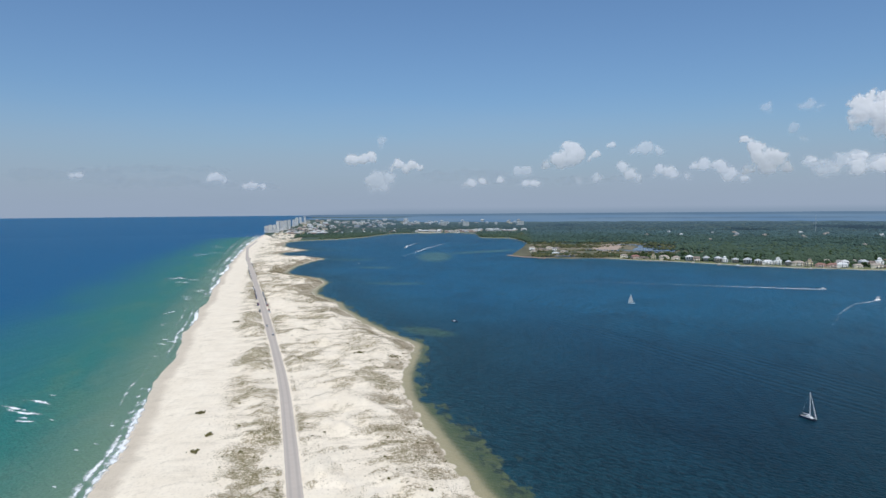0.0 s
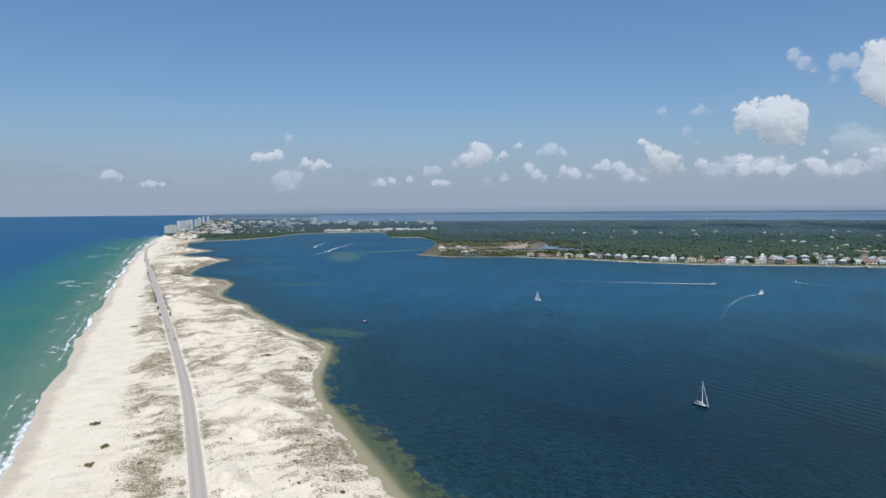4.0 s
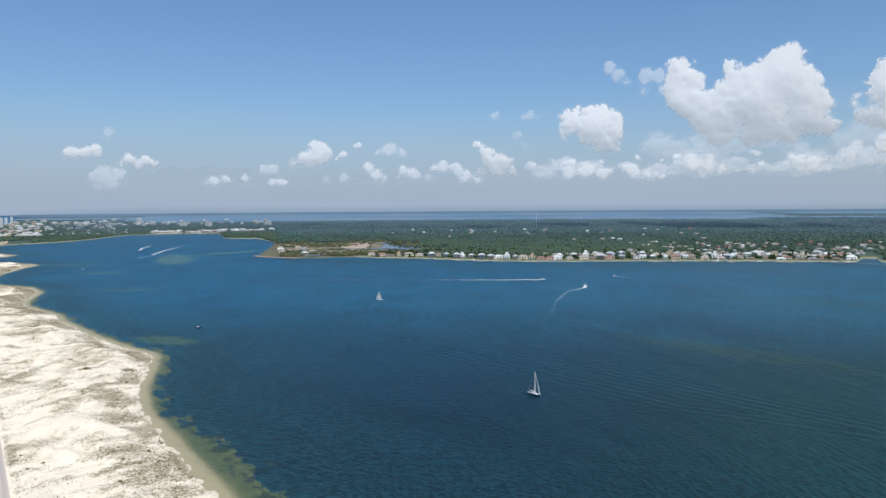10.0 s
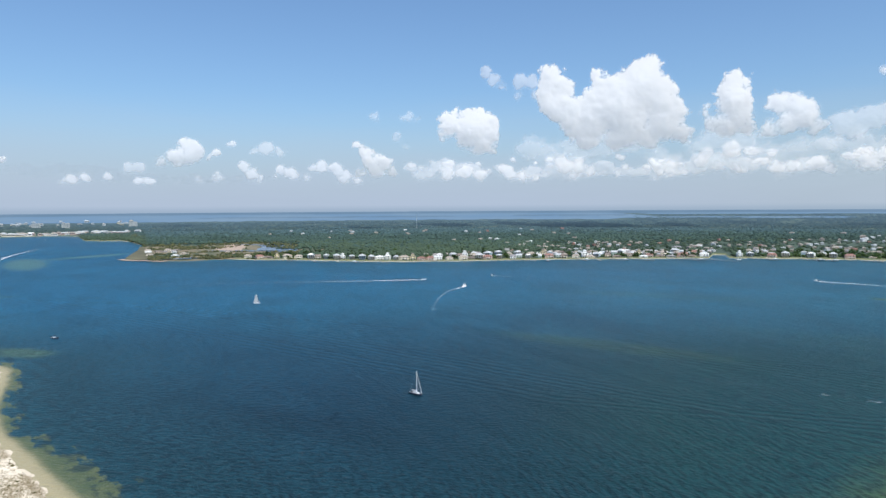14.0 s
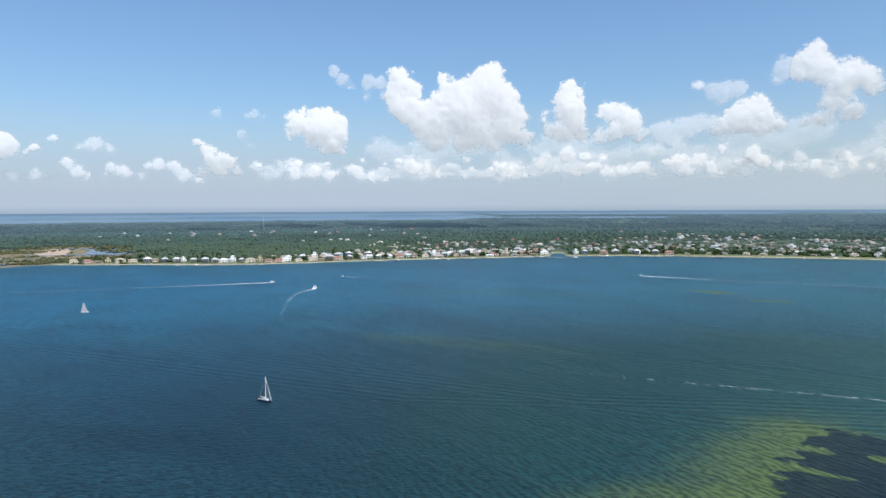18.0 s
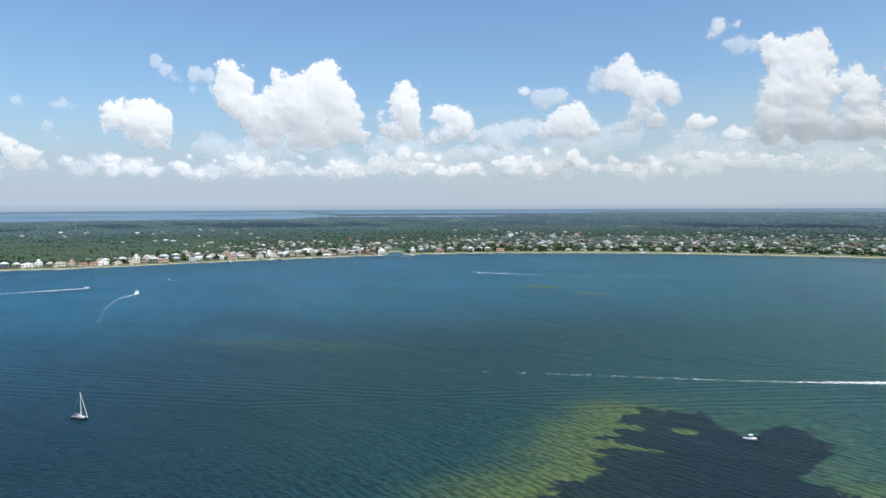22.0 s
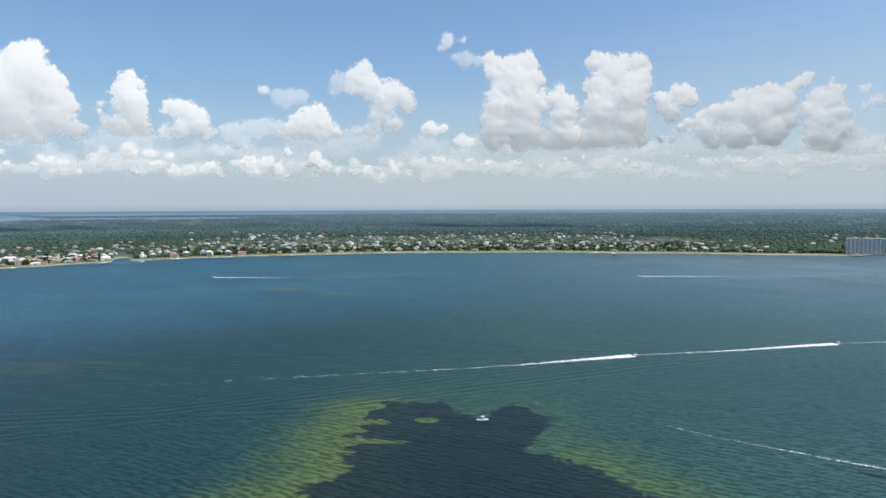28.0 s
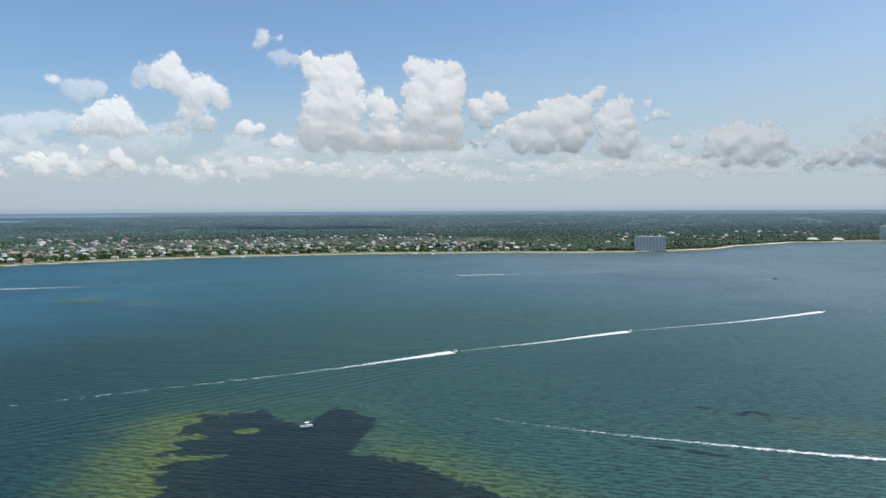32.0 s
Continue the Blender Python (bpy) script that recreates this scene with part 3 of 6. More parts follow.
def heath_cover(x, y, south, north):
    v = fbm(x / 30.0, y / 16.0, octaves=4, seed=41)
    return np.clip(np.exp(-((north - 10) / 13.0) ** 2) * 0.8 + 0.4 * np.exp(-((north - 2.5) / 3.0) ** 2) + (v - 0.56) * 2.4 + 0.6 * step(-700, -1100, x) * step(60, 15, north) * step(20, 45, y - road_line(x)), 0, 1) * step(0.5, 2.5, north) * step(60, 90, south)


def build_island():
    xs = np.concatenate([np.linspace(1400, -200, 60)[:-1], -np.geomspace(200, 3660, 600)])
    v = np.linspace(0, 1, 110)
    X = np.repeat(xs[:, None], len(v), 1)
    lo, hi = gulf_edge(X) - 14, bay_edge(X) + 9
    Y = lo + (hi - lo) * v
    south, north = Y - gulf_edge(X), bay_edge(X) - Y
    ragged = (fbm(X / 9.0, Y / 9.0, octaves=2, seed=44) - 0.5) * 5
    return sheet("barrier_island", X, Y, dune_height(X, Y, south, north) + lift(X, Y), SAND, "white sand barrier island with low grassy dunes", "beach",
                 plants=plant_cover(X, Y, south, north), wet=step(13, 6, south + ragged) * 0.75 + step(3.2, 1.4, north + ragged * 0.15) * 0.6, heath=heath_cover(X, Y, south, north))


build_island()


def island_z(x, y):
    x, y = np.asarray(x, float), np.asarray(y, float)
    return dune_height(x, y, y - gulf_edge(x), bay_edge(x) - y) + lift(x, y)


def strip(name, pts, widths, z, material, label, category, kind="stuff", strength=None, cross=5):
    """A flat ribbon along pts with the given half widths."""
    pts, widths = np.array(pts, float), np.array(widths, float)
    seg = np.concatenate([[0], np.cumsum(np.hypot(*np.diff(pts, axis=0).T))])
    n = max(12, int(seg[-1] / 6))
    s = np.linspace(0, seg[-1], n)
    c = np.stack([np.interp(s, seg, pts[:, 0]), np.interp(s, seg, pts[:, 1])], 1)
    for _ in range(4):
        c[1:-1] = (c[:-2] + 2 * c[1:-1] + c[2:]) / 4
    w = np.interp(s, seg, widths)
    t = np.gradient(c, axis=0)
    t /= np.maximum(np.hypot(*t.T)[:, None], 1e-6)
    k = np.linspace(-1, 1, cross)
    x = c[:, :1] - t[:, 1:] * w[:, None] * k
    y = c[:, 1:] + t[:, :1] * w[:, None] * k
    zz = (z(x, y) if callable(z) else z) + lift(x, y)
    fade = np.interp(s / seg[-1], np.linspace(0, 1, len(strength)), strength) if strength else np.ones(n)
    return sheet(name, x, y, zz, material, label, category, kind,
                 along=np.repeat(fade[:, None], cross, 1), across=np.repeat(k[None], n, 0))


def build_road():
    xs = np.concatenate([[1300, 600], np.linspace(0, -1900, 190), np.linspace(-1950, -2700, 20)])
    pts = np.stack([xs, road_line(xs)], 1)
    strip("road", pts, [3.3, 3.2] + [3.2] * 60 + [3.6] * 150, lambda x, y: dune_height(x, y, y - gulf_edge(x), bay_edge(x) - y).max(axis=1, keepdims=True) + 0.12,
          ASPHALT, "sun-bleached two-lane asphalt beach road", "road", kind="structure")


build_road()


# ---- surf along the open beach ----
def build_surf():
    rng = random.Random(5)
    for off, w, power in ((0.0, 3.6, 0.95), (4.5, 3.4, 0.75), (12.0, 2.6, 0.5)):
        xs = -np.geomspace(150, 3400, 260)
        wide = np.maximum(1, -xs / 650)
        swing = (fbm(xs / 35, off, octaves=3, seed=7) - 0.5) * 7
        pulse = -0.5 + 2.3 * fbm(xs / 30, off * 3, octaves=4, seed=8)
        strip("surf", np.stack([xs, gulf_edge(xs) - off * wide - swing * 0.6], 1), list(w * wide * (0.5 + fbm(xs / 20, off, octaves=2, seed=9))), 0.06 + off * 0.002, SURF,
              "white foam of small waves running up the sand", "foam", strength=list(pulse * power), cross=7)
    crests = [(-430, -142, 26, 4.5), (-408, -134, 16, 4), (-1185, -152, 70, 8), (-1215, -166, 40, 5), (-500, -152, 7, 2), (-455, -134, 9, 1.8),
              (-1905, -180, 90, 9), (-380, -84, 6, 2), (-352, -86, 5, 1.6), (-345, -92, 5, 1.6), (-400, -118, 5, 1.5), (-800, -115, 18, 3.5),
              (-930, -112, 24, 3.5), (-620, -92, 22, 3.5), (-1350, -120, 40, 4), (-2300, -190, 110, 8), (-1010, -108, 24, 4), (-720, -112, 12, 2),
              (-560, -95, 10, 2.2), (-300, -90, 5, 1.4), (-330, -150, 14, 3)]
    for cx, cy, half, w in crests:
        many = 1 if half < 12 else 3
        for j in range(many):
            k = np.linspace(-1, 1, 9)
            reach, slant = half * rng.uniform(0.25, 0.6), rng.uniform(0.25, 0.75)
            ox, oy = cx + (j - many / 2 + 0.5) * half * 0.5, cy + rng.uniform(-0.2, 0.2) * half
            pts = np.stack([ox + reach * slant * k + rng.uniform(-0.3, 0.3) * reach * k * k, oy + reach * 0.8 * k], 1)
            wide = w * 0.75 * (1 - 0.5 * k * k) * (0.6 + 0.8 * fbm(k * 3, cx, octaves=2, seed=6))
            strip("breaker", pts, list(wide), 0.12 + 0.01 * j, SURF, "small white breaker on the sand bar", "wave", strength=[0.2, 0.6, 0.95, 0.8, 0.3])


build_surf()


# ---- mainland ----
FLAT_SAND = worn("tan_sand_flat", (0.4, 0.31, 0.24), 0.9, 0.02, 0.15, 0.2)
MARSH = ((-1640, 840, 330, 200, 30), (-1480, 640, 160, 90, 70), (-1800, 960, 380, 170, 148), (-1850, 760, 300, 120, 155))


def marsh_at(x, y):
    m = np.zeros_like(np.asarray(x, float))
    for b in MARSH:
        m = np.maximum(m, blob(x, y, *b))
    return m


def build_mainland():
    az = np.arange(-90.9, 64, 0.1)
    u = np.concatenate([[-0.012, 0.0], np.geomspace(0.004, 1, 70)])
    A = np.radians(np.repeat(az[None], len(u), 0))
    c = coast(az)[None]
    R = c + (np.interp(az, [-91.2, -90.4, -89.0, -87.5, -86.5], [3500, 3720, 4000, 4500, 4900]) - c) * u[:, None]
    x, y = np.sin(A) * R, np.cos(A) * R
    inland = R - c
    z = step(0, 16, inland) * 1.3 + step(20, 120, inland) * 1.2 - np.where(inland < 0, 1.2, 0) + lift(x, y)
    sheet("mainland", x, y, z, LAND, "mainland shore with lawns, marsh and pine woods", "ground", inland=inland, marsh=marsh_at(x, y))


build_mainland()


def ground_z(x, y):
    x, y = np.asarray(x, float), np.asarray(y, float)
    inland = np.hypot(x, y) - coast(np.degrees(np.arctan2(x, y)))
    return step(0, 16, inland) * 1.3 + step(20, 120, inland) * 1.2 + lift(x, y)


def pool(name, cx, cy, rx, ry, turn, seed, z, label, material=None):
    """A marsh pool or cove with a ragged outline, as a thin sheet of water."""
    n, m = 90, 8
    a = np.linspace(0, math.tau, n)
    edge = 0.3 + 1.35 * fbm(np.cos(a) * 2.3 + 5, np.sin(a) * 2.3, octaves=4, seed=seed)
    k = np.linspace(0.02, 1, m)[:, None]
    u, v = np.cos(a) * edge * k * rx, np.sin(a) * edge * k * ry
    c, s = math.cos(radians(turn)), math.sin(radians(turn))
    x, y = cx + u * c - v * s, cy + u * s + v * c
    sheet(name, x, y, z + lift(x, y), material or POND, label, "water")


MARSH_LAND = worn("olive_marsh_scrub", (0.13, 0.125, 0.07), 0.95, 0.03, 0.3, 0.3)
strip("marsh_point", [polar(a, r) for a, r in ((-69.75, 1630), (-69.6, 1750), (-69.4, 1900), (-69.25, 2050), (-69.2, 2230))], [26, 24, 18, 13, 10], 0.9,
      MARSH_LAND, "low olive marsh scrub at the end of the point", "marsh", kind="structure")
strip("sand_spit", [(-1440, 592), (-1500, 566), (-1550, 548), (-1585, 548)], [9, 9, 8, 5], 0.95, FLAT_SAND, "low tan sand spit at the end of the marsh point", "spit", kind="structure")
pool("lagoon_pool", -1700, 1020, 270, 55, 148, 5, 2.8, "blue marsh lagoon among reeds")
pool("sand_flat", -1790, 920, 230, 44, 150, 12, 2.72, "bare tan sand flat beside the lagoon", FLAT_SAND)
pool("marsh_pool", -1620, 870, 120, 22, 40, 6, 2.8, "narrow marsh pool")
pool("marsh_pool", -1830, 1080, 150, 22, 35, 7, 2.8, "narrow marsh pool")
pool("marsh_pool", -1475, 655, 55, 14, 75, 8, 2.8, "narrow marsh pool")


def far_band(name, az0, az1, el0, el1, material, label, category, rise=1.5, ragged=0.05, seed=2, steps=260, ends=0.08):
    """A band of the far distance between two elevations, on the rising rim."""
    az = np.linspace(az0, az1, steps)
    taper = step(0, ends, (az - az0) / (az1 - az0)) * step(0, ends, (az1 - az) / (az1 - az0))
    lo = el0 + (fbm(az * 0.9, 1.0, octaves=4, seed=seed) - 0.5) * ragged * 2
    hi = el1 + (fbm(az * 0.7, 5.0, octaves=4, seed=seed + 5) - 0.5) * ragged
    mid = (lo + hi) / 2
    lo, hi = mid + (lo - mid) * taper, mid + (hi - mid) * taper
    k = np.linspace(0, 1, 5)[:, None]
    el = lo + (hi - lo) * k
    R = FLAT + (el - FLAT_EL) / (RIM_EL - FLAT_EL) * (RIM - FLAT)
    A = np.radians(az)[None]
    x, y = np.sin(A) * R, np.cos(A) * R
    return sheet(name, x, y, lift(x, y) + rise, material, label, category)


# far land and water bands emit their painted tone instead of being lit
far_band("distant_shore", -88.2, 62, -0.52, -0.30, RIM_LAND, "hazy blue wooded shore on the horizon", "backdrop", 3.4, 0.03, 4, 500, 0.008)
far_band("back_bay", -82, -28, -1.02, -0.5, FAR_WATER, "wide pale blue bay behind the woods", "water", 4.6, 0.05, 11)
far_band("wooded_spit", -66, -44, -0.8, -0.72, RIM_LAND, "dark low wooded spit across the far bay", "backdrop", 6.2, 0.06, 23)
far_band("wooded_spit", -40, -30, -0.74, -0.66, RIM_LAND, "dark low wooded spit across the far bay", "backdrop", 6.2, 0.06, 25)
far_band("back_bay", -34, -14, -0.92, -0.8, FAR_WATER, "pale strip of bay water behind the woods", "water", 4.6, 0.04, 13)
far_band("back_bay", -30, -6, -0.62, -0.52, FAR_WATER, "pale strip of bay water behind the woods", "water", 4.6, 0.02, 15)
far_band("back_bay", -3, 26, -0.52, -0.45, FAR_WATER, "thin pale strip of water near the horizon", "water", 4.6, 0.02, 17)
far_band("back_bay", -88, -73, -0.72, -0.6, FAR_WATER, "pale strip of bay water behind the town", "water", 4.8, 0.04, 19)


# ---- woods ----
ICO_V, ICO_F = None, None


def ico_arrays():
    bm = bmesh.new()
    bmesh.ops.create_icosphere(bm, subdivisions=1, radius=1.0)
    v = np.array([p.co[:] for p in bm.verts])
    f = np.array([[q.index for q in p.verts] for p in bm.faces])
    bm.free()
    return v, f


ICO_V, ICO_F = ico_arrays()


def clumps(centers, radii, heights, seed, jitter=0.35, squash_base=0.5):
    """Joined ragged leaf clumps as arrays."""
    rng = np.random.default_rng(seed)
    n, k = len(centers), len(ICO_V)
    v = ICO_V[None] * (1 + (rng.random((n, k, 1)) - 0.5) * 2 * jitter)
    v = v * np.stack([radii * (0.8 + 0.4 * rng.random(n)), radii * (0.8 + 0.4 * rng.random(n)), heights], -1)[:, None]
    v[..., 2] = np.where(v[..., 2] < 0, v[..., 2] * squash_base, v[..., 2])
    v = v + centers[:, None]
    f = (ICO_F[None] + (np.arange(n) * k)[:, None, None]).reshape(-1, 3)
    return v.reshape(-1, 3), f


def settled(az, inland):
    """How built-up the land is, 0 to 1."""
    belt = step(-50, -46, az) * step(-24, -27, az) * step(150, 60, inland) * 0.8
    belt2 = step(-21, -18, az) * step(25, 20, az) * step(1150, 700, inland) * 0.86
    belt3 = step(-40, -34, az) * step(-17, -21, az) * step(60, 120, inland) * step(950, 500, inland) * 0.66
    return np.maximum(np.maximum(belt, belt2), belt3)


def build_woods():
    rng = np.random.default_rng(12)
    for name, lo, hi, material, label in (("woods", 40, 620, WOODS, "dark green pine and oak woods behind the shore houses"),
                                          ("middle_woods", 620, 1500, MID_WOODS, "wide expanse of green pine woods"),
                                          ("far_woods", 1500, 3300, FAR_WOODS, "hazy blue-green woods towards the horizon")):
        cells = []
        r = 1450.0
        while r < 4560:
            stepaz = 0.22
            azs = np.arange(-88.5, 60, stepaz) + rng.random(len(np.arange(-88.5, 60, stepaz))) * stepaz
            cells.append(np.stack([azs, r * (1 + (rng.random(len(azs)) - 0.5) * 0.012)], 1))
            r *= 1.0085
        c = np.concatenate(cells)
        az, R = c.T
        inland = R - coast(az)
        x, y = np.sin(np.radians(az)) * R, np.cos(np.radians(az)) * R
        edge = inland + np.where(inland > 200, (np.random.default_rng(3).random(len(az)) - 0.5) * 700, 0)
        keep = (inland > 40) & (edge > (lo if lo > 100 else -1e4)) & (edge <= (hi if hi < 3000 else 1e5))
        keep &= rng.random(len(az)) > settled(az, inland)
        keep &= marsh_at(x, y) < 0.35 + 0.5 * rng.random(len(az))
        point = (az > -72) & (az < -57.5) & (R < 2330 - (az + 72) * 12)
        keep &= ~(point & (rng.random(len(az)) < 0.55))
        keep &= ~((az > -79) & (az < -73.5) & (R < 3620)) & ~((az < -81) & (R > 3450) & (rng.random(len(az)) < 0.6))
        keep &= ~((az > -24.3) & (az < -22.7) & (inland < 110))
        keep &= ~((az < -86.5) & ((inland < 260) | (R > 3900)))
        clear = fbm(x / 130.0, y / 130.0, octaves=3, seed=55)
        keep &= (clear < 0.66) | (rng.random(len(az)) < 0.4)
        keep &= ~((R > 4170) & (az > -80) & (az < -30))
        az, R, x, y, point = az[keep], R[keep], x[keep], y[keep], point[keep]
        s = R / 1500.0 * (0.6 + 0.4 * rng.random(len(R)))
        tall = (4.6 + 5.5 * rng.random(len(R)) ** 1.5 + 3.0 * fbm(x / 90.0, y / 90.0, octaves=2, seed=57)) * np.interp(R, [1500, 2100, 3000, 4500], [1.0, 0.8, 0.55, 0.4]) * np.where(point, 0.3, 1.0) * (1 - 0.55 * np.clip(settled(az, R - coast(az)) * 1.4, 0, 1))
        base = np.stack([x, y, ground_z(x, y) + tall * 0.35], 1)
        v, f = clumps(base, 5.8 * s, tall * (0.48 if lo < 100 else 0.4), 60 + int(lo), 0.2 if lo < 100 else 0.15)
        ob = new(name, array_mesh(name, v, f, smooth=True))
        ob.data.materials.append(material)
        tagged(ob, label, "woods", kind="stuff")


build_woods()


# ---- clouds ----
CLOUD_WORDS = {"dense": "bright white cumulus cloud with grey base", "soft": "white cumulus cloud with soft edges", "hazy": "small hazy white cumulus low over the horizon",
               "thin": "thin hazy cloud low over the horizon", "faint": "faint wisp of torn cloud", "shade": "flat grey unlit cloud streak low over the sea"}
CLOUD_AWAY = dict(dense=3450.0, soft=3650.0, hazy=4050.0, thin=4200.0, faint=3950.0, shade=4300.0)
cloud_count = [0]


def blurred(a, n):
    """Three box blurs of half width n."""
    for axis in (0, 1, 0, 1, 0, 1):
        pad = [(n + 1, n) if k == axis else (0, 0) for k in (0, 1)]
        c = np.cumsum(np.pad(a, pad, mode="edge"), axis=axis)
        size = a.shape[axis]
        a = (np.take(c, range(2 * n + 1, 2 * n + 1 + size), axis) - np.take(c, range(size), axis)) / (2 * n + 1)
    return a


def puffy(a, e, seed, octaves=3):
    """Rounded bumps with sharp creases, about -0.5 to 1."""
    total, amp = 0.0, 1.0
    for k in range(octaves):
        total = total + amp * (4 * np.abs(value_noise(a * 2.1 ** k + 7 * k, e * 2.1 ** k, seed * 1.7, seed + 5 * k) - 0.5) - 0.55)
        amp *= 0.55
    return total


def cloud(kind, lobes, stretch=1.0):
    """One cumulus from its heaps (bearing, height, radius in degrees): billowed face, flat soft foot, thin edges."""
    cloud_count[0] += 1
    seed = cloud_count[0]
    away = CLOUD_AWAY[kind] + 37.0 * (seed % 5)
    m = away * math.pi / 180
    big = max(q[2] for q in lobes)
    wide = max(q[0] for q in lobes) - min(q[0] for q in lobes)
    fine = 0.045 if wide < 5 else 0.065
    pad = 0.45 + 0.3 * big
    a0, a1 = min(q[0] - q[2] * stretch for q in lobes) - pad, max(q[0] + q[2] * stretch for q in lobes) + pad
    e0, e1 = min(q[1] - q[2] for q in lobes) - pad, max(q[1] + q[2] for q in lobes) + pad
    A, E = np.meshgrid(np.arange(a0, a1, fine), np.arange(e0, e1, fine))
    base, top = min(el - 0.7 * r for _, el, r in lobes), max(el + r for _, el, r in lobes)
    height = np.clip((E - base) / (top - base), 0, 1)
    rough = 0.35 + 0.65 * min(1.0, big / 1.0)
    wa = A / stretch + (fbm(A * 1.5, E * 1.5, seed, octaves=4, seed=seed) - 0.5) * 0.95 * rough
    we = E + (fbm(A * 1.5 + 40, E * 1.5, seed, octaves=4, seed=seed + 3) - 0.5) * 0.8 * rough
    heap, dome, k = np.zeros_like(A), np.zeros_like(A), 0.1 + 0.14 * min(1.0, big)
    for az, el, r in lobes:
        d = np.hypot(wa - az / stretch, we - el)
        heap = heap + np.exp(np.maximum(r * 1.24 - d, -5.0) / k)
        dome = np.maximum(dome, np.sqrt(np.maximum(0, (1.35 * r) ** 2 - d * d)))
    body = k * np.log(heap)
    twist = fbm(A * 2, E * 2, octaves=2, seed=seed) * 0.8
    bump = puffy(A * 1.5 + twist, E * 1.5, seed)
    curl = puffy(A * 4.0 + twist * 2, E * 4.0 - twist, seed + 40, 2)
    body = body + (0.0 if kind == "dense" else 0.06 if stretch > 1 else 0.17) + (bump * 0.08 + curl * 0.075) * rough
    under = base + (fbm(A * 1.3, 2.0, octaves=3, seed=seed + 11) - 0.5) * 0.5
    foot = step(under - 0.5, under + 0.55, E)
    crisp = {"dense": 0.5, "soft": 0.66}.get(kind, 0.75) * (0.4 + 0.6 * min(1.0, big))
    thick = step(-0.03, crisp * (1.55 - 0.75 * step(0.15, 0.75, height)), body) * foot
    H = (dome + np.sqrt(np.maximum(0, body) * 1.4)) * 0.5 + (bump * 0.12 + curl * 0.065) * rough * step(0.0, 0.5, body)
    n = max(2, round(0.5 / fine))
    gy, gx = np.gradient(blurred(H, 1) * 0.22 + blurred(H, max(2, n // 3)) * 0.28 + blurred(H, n) * 0.5, fine)
    belly = 1.3 * (1 - height) ** 1.6 if kind in ("dense", "soft") else 0.35 * (1 - height)
    nx, ny = -gx * 1.25, -gy * 1.25 - belly
    nz = 1 / np.sqrt(1 + nx * nx + ny * ny)
    sx, sy = np.sin(np.radians(A)), np.cos(np.radians(A))
    puff = np.stack([(sy * nx - sx) * nz, (-sx * nx - sy) * nz, ny * nz], -1)
    if kind == "shade":
        puff = np.zeros_like(puff) + np.array([0, 0, -1.0])
    keep = thick > 0.002
    faces = grid_faces(*A.shape)
    faces = faces[keep.ravel()[faces].any(axis=1)]
    if not len(faces):
        return
    depth = away + (E - base) * m * 0.5 - H * m * 0.05
    spots = np.stack([sx * depth, sy * depth, EYE_Z + np.tan(np.radians(E)) * depth], -1).reshape(-1, 3)
    index, faces = np.unique(faces, return_inverse=True)
    me = array_mesh("cloud", spots[index], faces.reshape(-1, 4), thick=thick.ravel()[index])
    me.attributes.new("puff", "FLOAT_VECTOR", "POINT").data.foreach_set("vector", puff.reshape(-1, 3)[index].astype(np.float32).ravel())
    me.materials.append(CLOUD[kind])
    tagged(new("cloud", me), CLOUD_WORDS[kind], "cloud", "clouds", "" if kind in ("dense", "soft") else "stuff")


cloud("dense", [(-37.2, 9.3, 0.75), (-36.8, 10.6, 0.9), (-36.5, 8.3, 1.0), (-36.1, 9.9, 0.84), (-35.8, 7.4, 0.7), (-35.3, 9.5, 0.54), (-35.1, 7.9, 1.02), (-35.0, 6.7, 1.02), (-33.9, 5.4, 0.96), (-33.4, 8.5, 0.87), (-33.2, 6.9, 1.29), (-32.9, 10.7, 0.32), (-32.8, 10.1, 0.48), (-32.7, 9.2, 0.64), (-31.4, 5.3, 0.99), (-31.3, 9.6, 0.89), (-31.2, 8.0, 1.8), (-30.4, 6.4, 1.41), (-30.4, 10.3, 0.61), (-29.5, 9.4, 1.65), (-29.3, 10.7, 0.74), (-29.0, 5.1, 0.93), (-28.5, 11.2, 0.54), (-28.1, 8.2, 1.26), (-27.8, 6.4, 1.19), (-27.8, 9.5, 0.59), (-26.8, 7.4, 0.77), (-26.3, 5.7, 0.78)])
cloud("thin", [(-39.4, 9.1, 0.33), (-39.1, 10.2, 0.51), (-38.2, 10.2, 0.44), (-37.8, 9.0, 0.52)])
cloud("dense", [(-24.6, 7.3, 0.44), (-24.3, 6.3, 0.57), (-23.2, 5.9, 0.89), (-23.2, 9.0, 0.57), (-22.7, 7.9, 1.06), (-22.7, 9.6, 0.52), (-22.4, 6.8, 0.97), (-22.0, 9.4, 0.35), (-21.8, 5.7, 0.63)])
cloud("soft", [(-20.2, 5.5, 0.68), (-19.8, 7.6, 0.63), (-18.9, 6.0, 0.72), (-18.4, 7.4, 0.72), (-18.0, 6.5, 0.91), (-17.0, 5.6, 0.59)])
cloud("thin", [(-15.5, 5.8, 0.92), (-14.6, 5.1, 0.74), (-13.6, 6.1, 0.92), (-12.1, 6.4, 0.65)])
cloud("hazy", [(-12.8, 9.2, 0.41)])
cloud("soft", [(-11.3, 5.7, 0.6), (-10.3, 6.1, 0.74), (-9.4, 6.5, 1.02), (-9.2, 7.4, 0.6), (-8.5, 5.8, 0.83), (-8.5, 7.0, 0.92), (-7.3, 6.1, 0.6)])
cloud("thin", [(-11.7, 8.7, 0.55), (-11.0, 8.3, 0.82), (-10.0, 8.7, 0.73)])
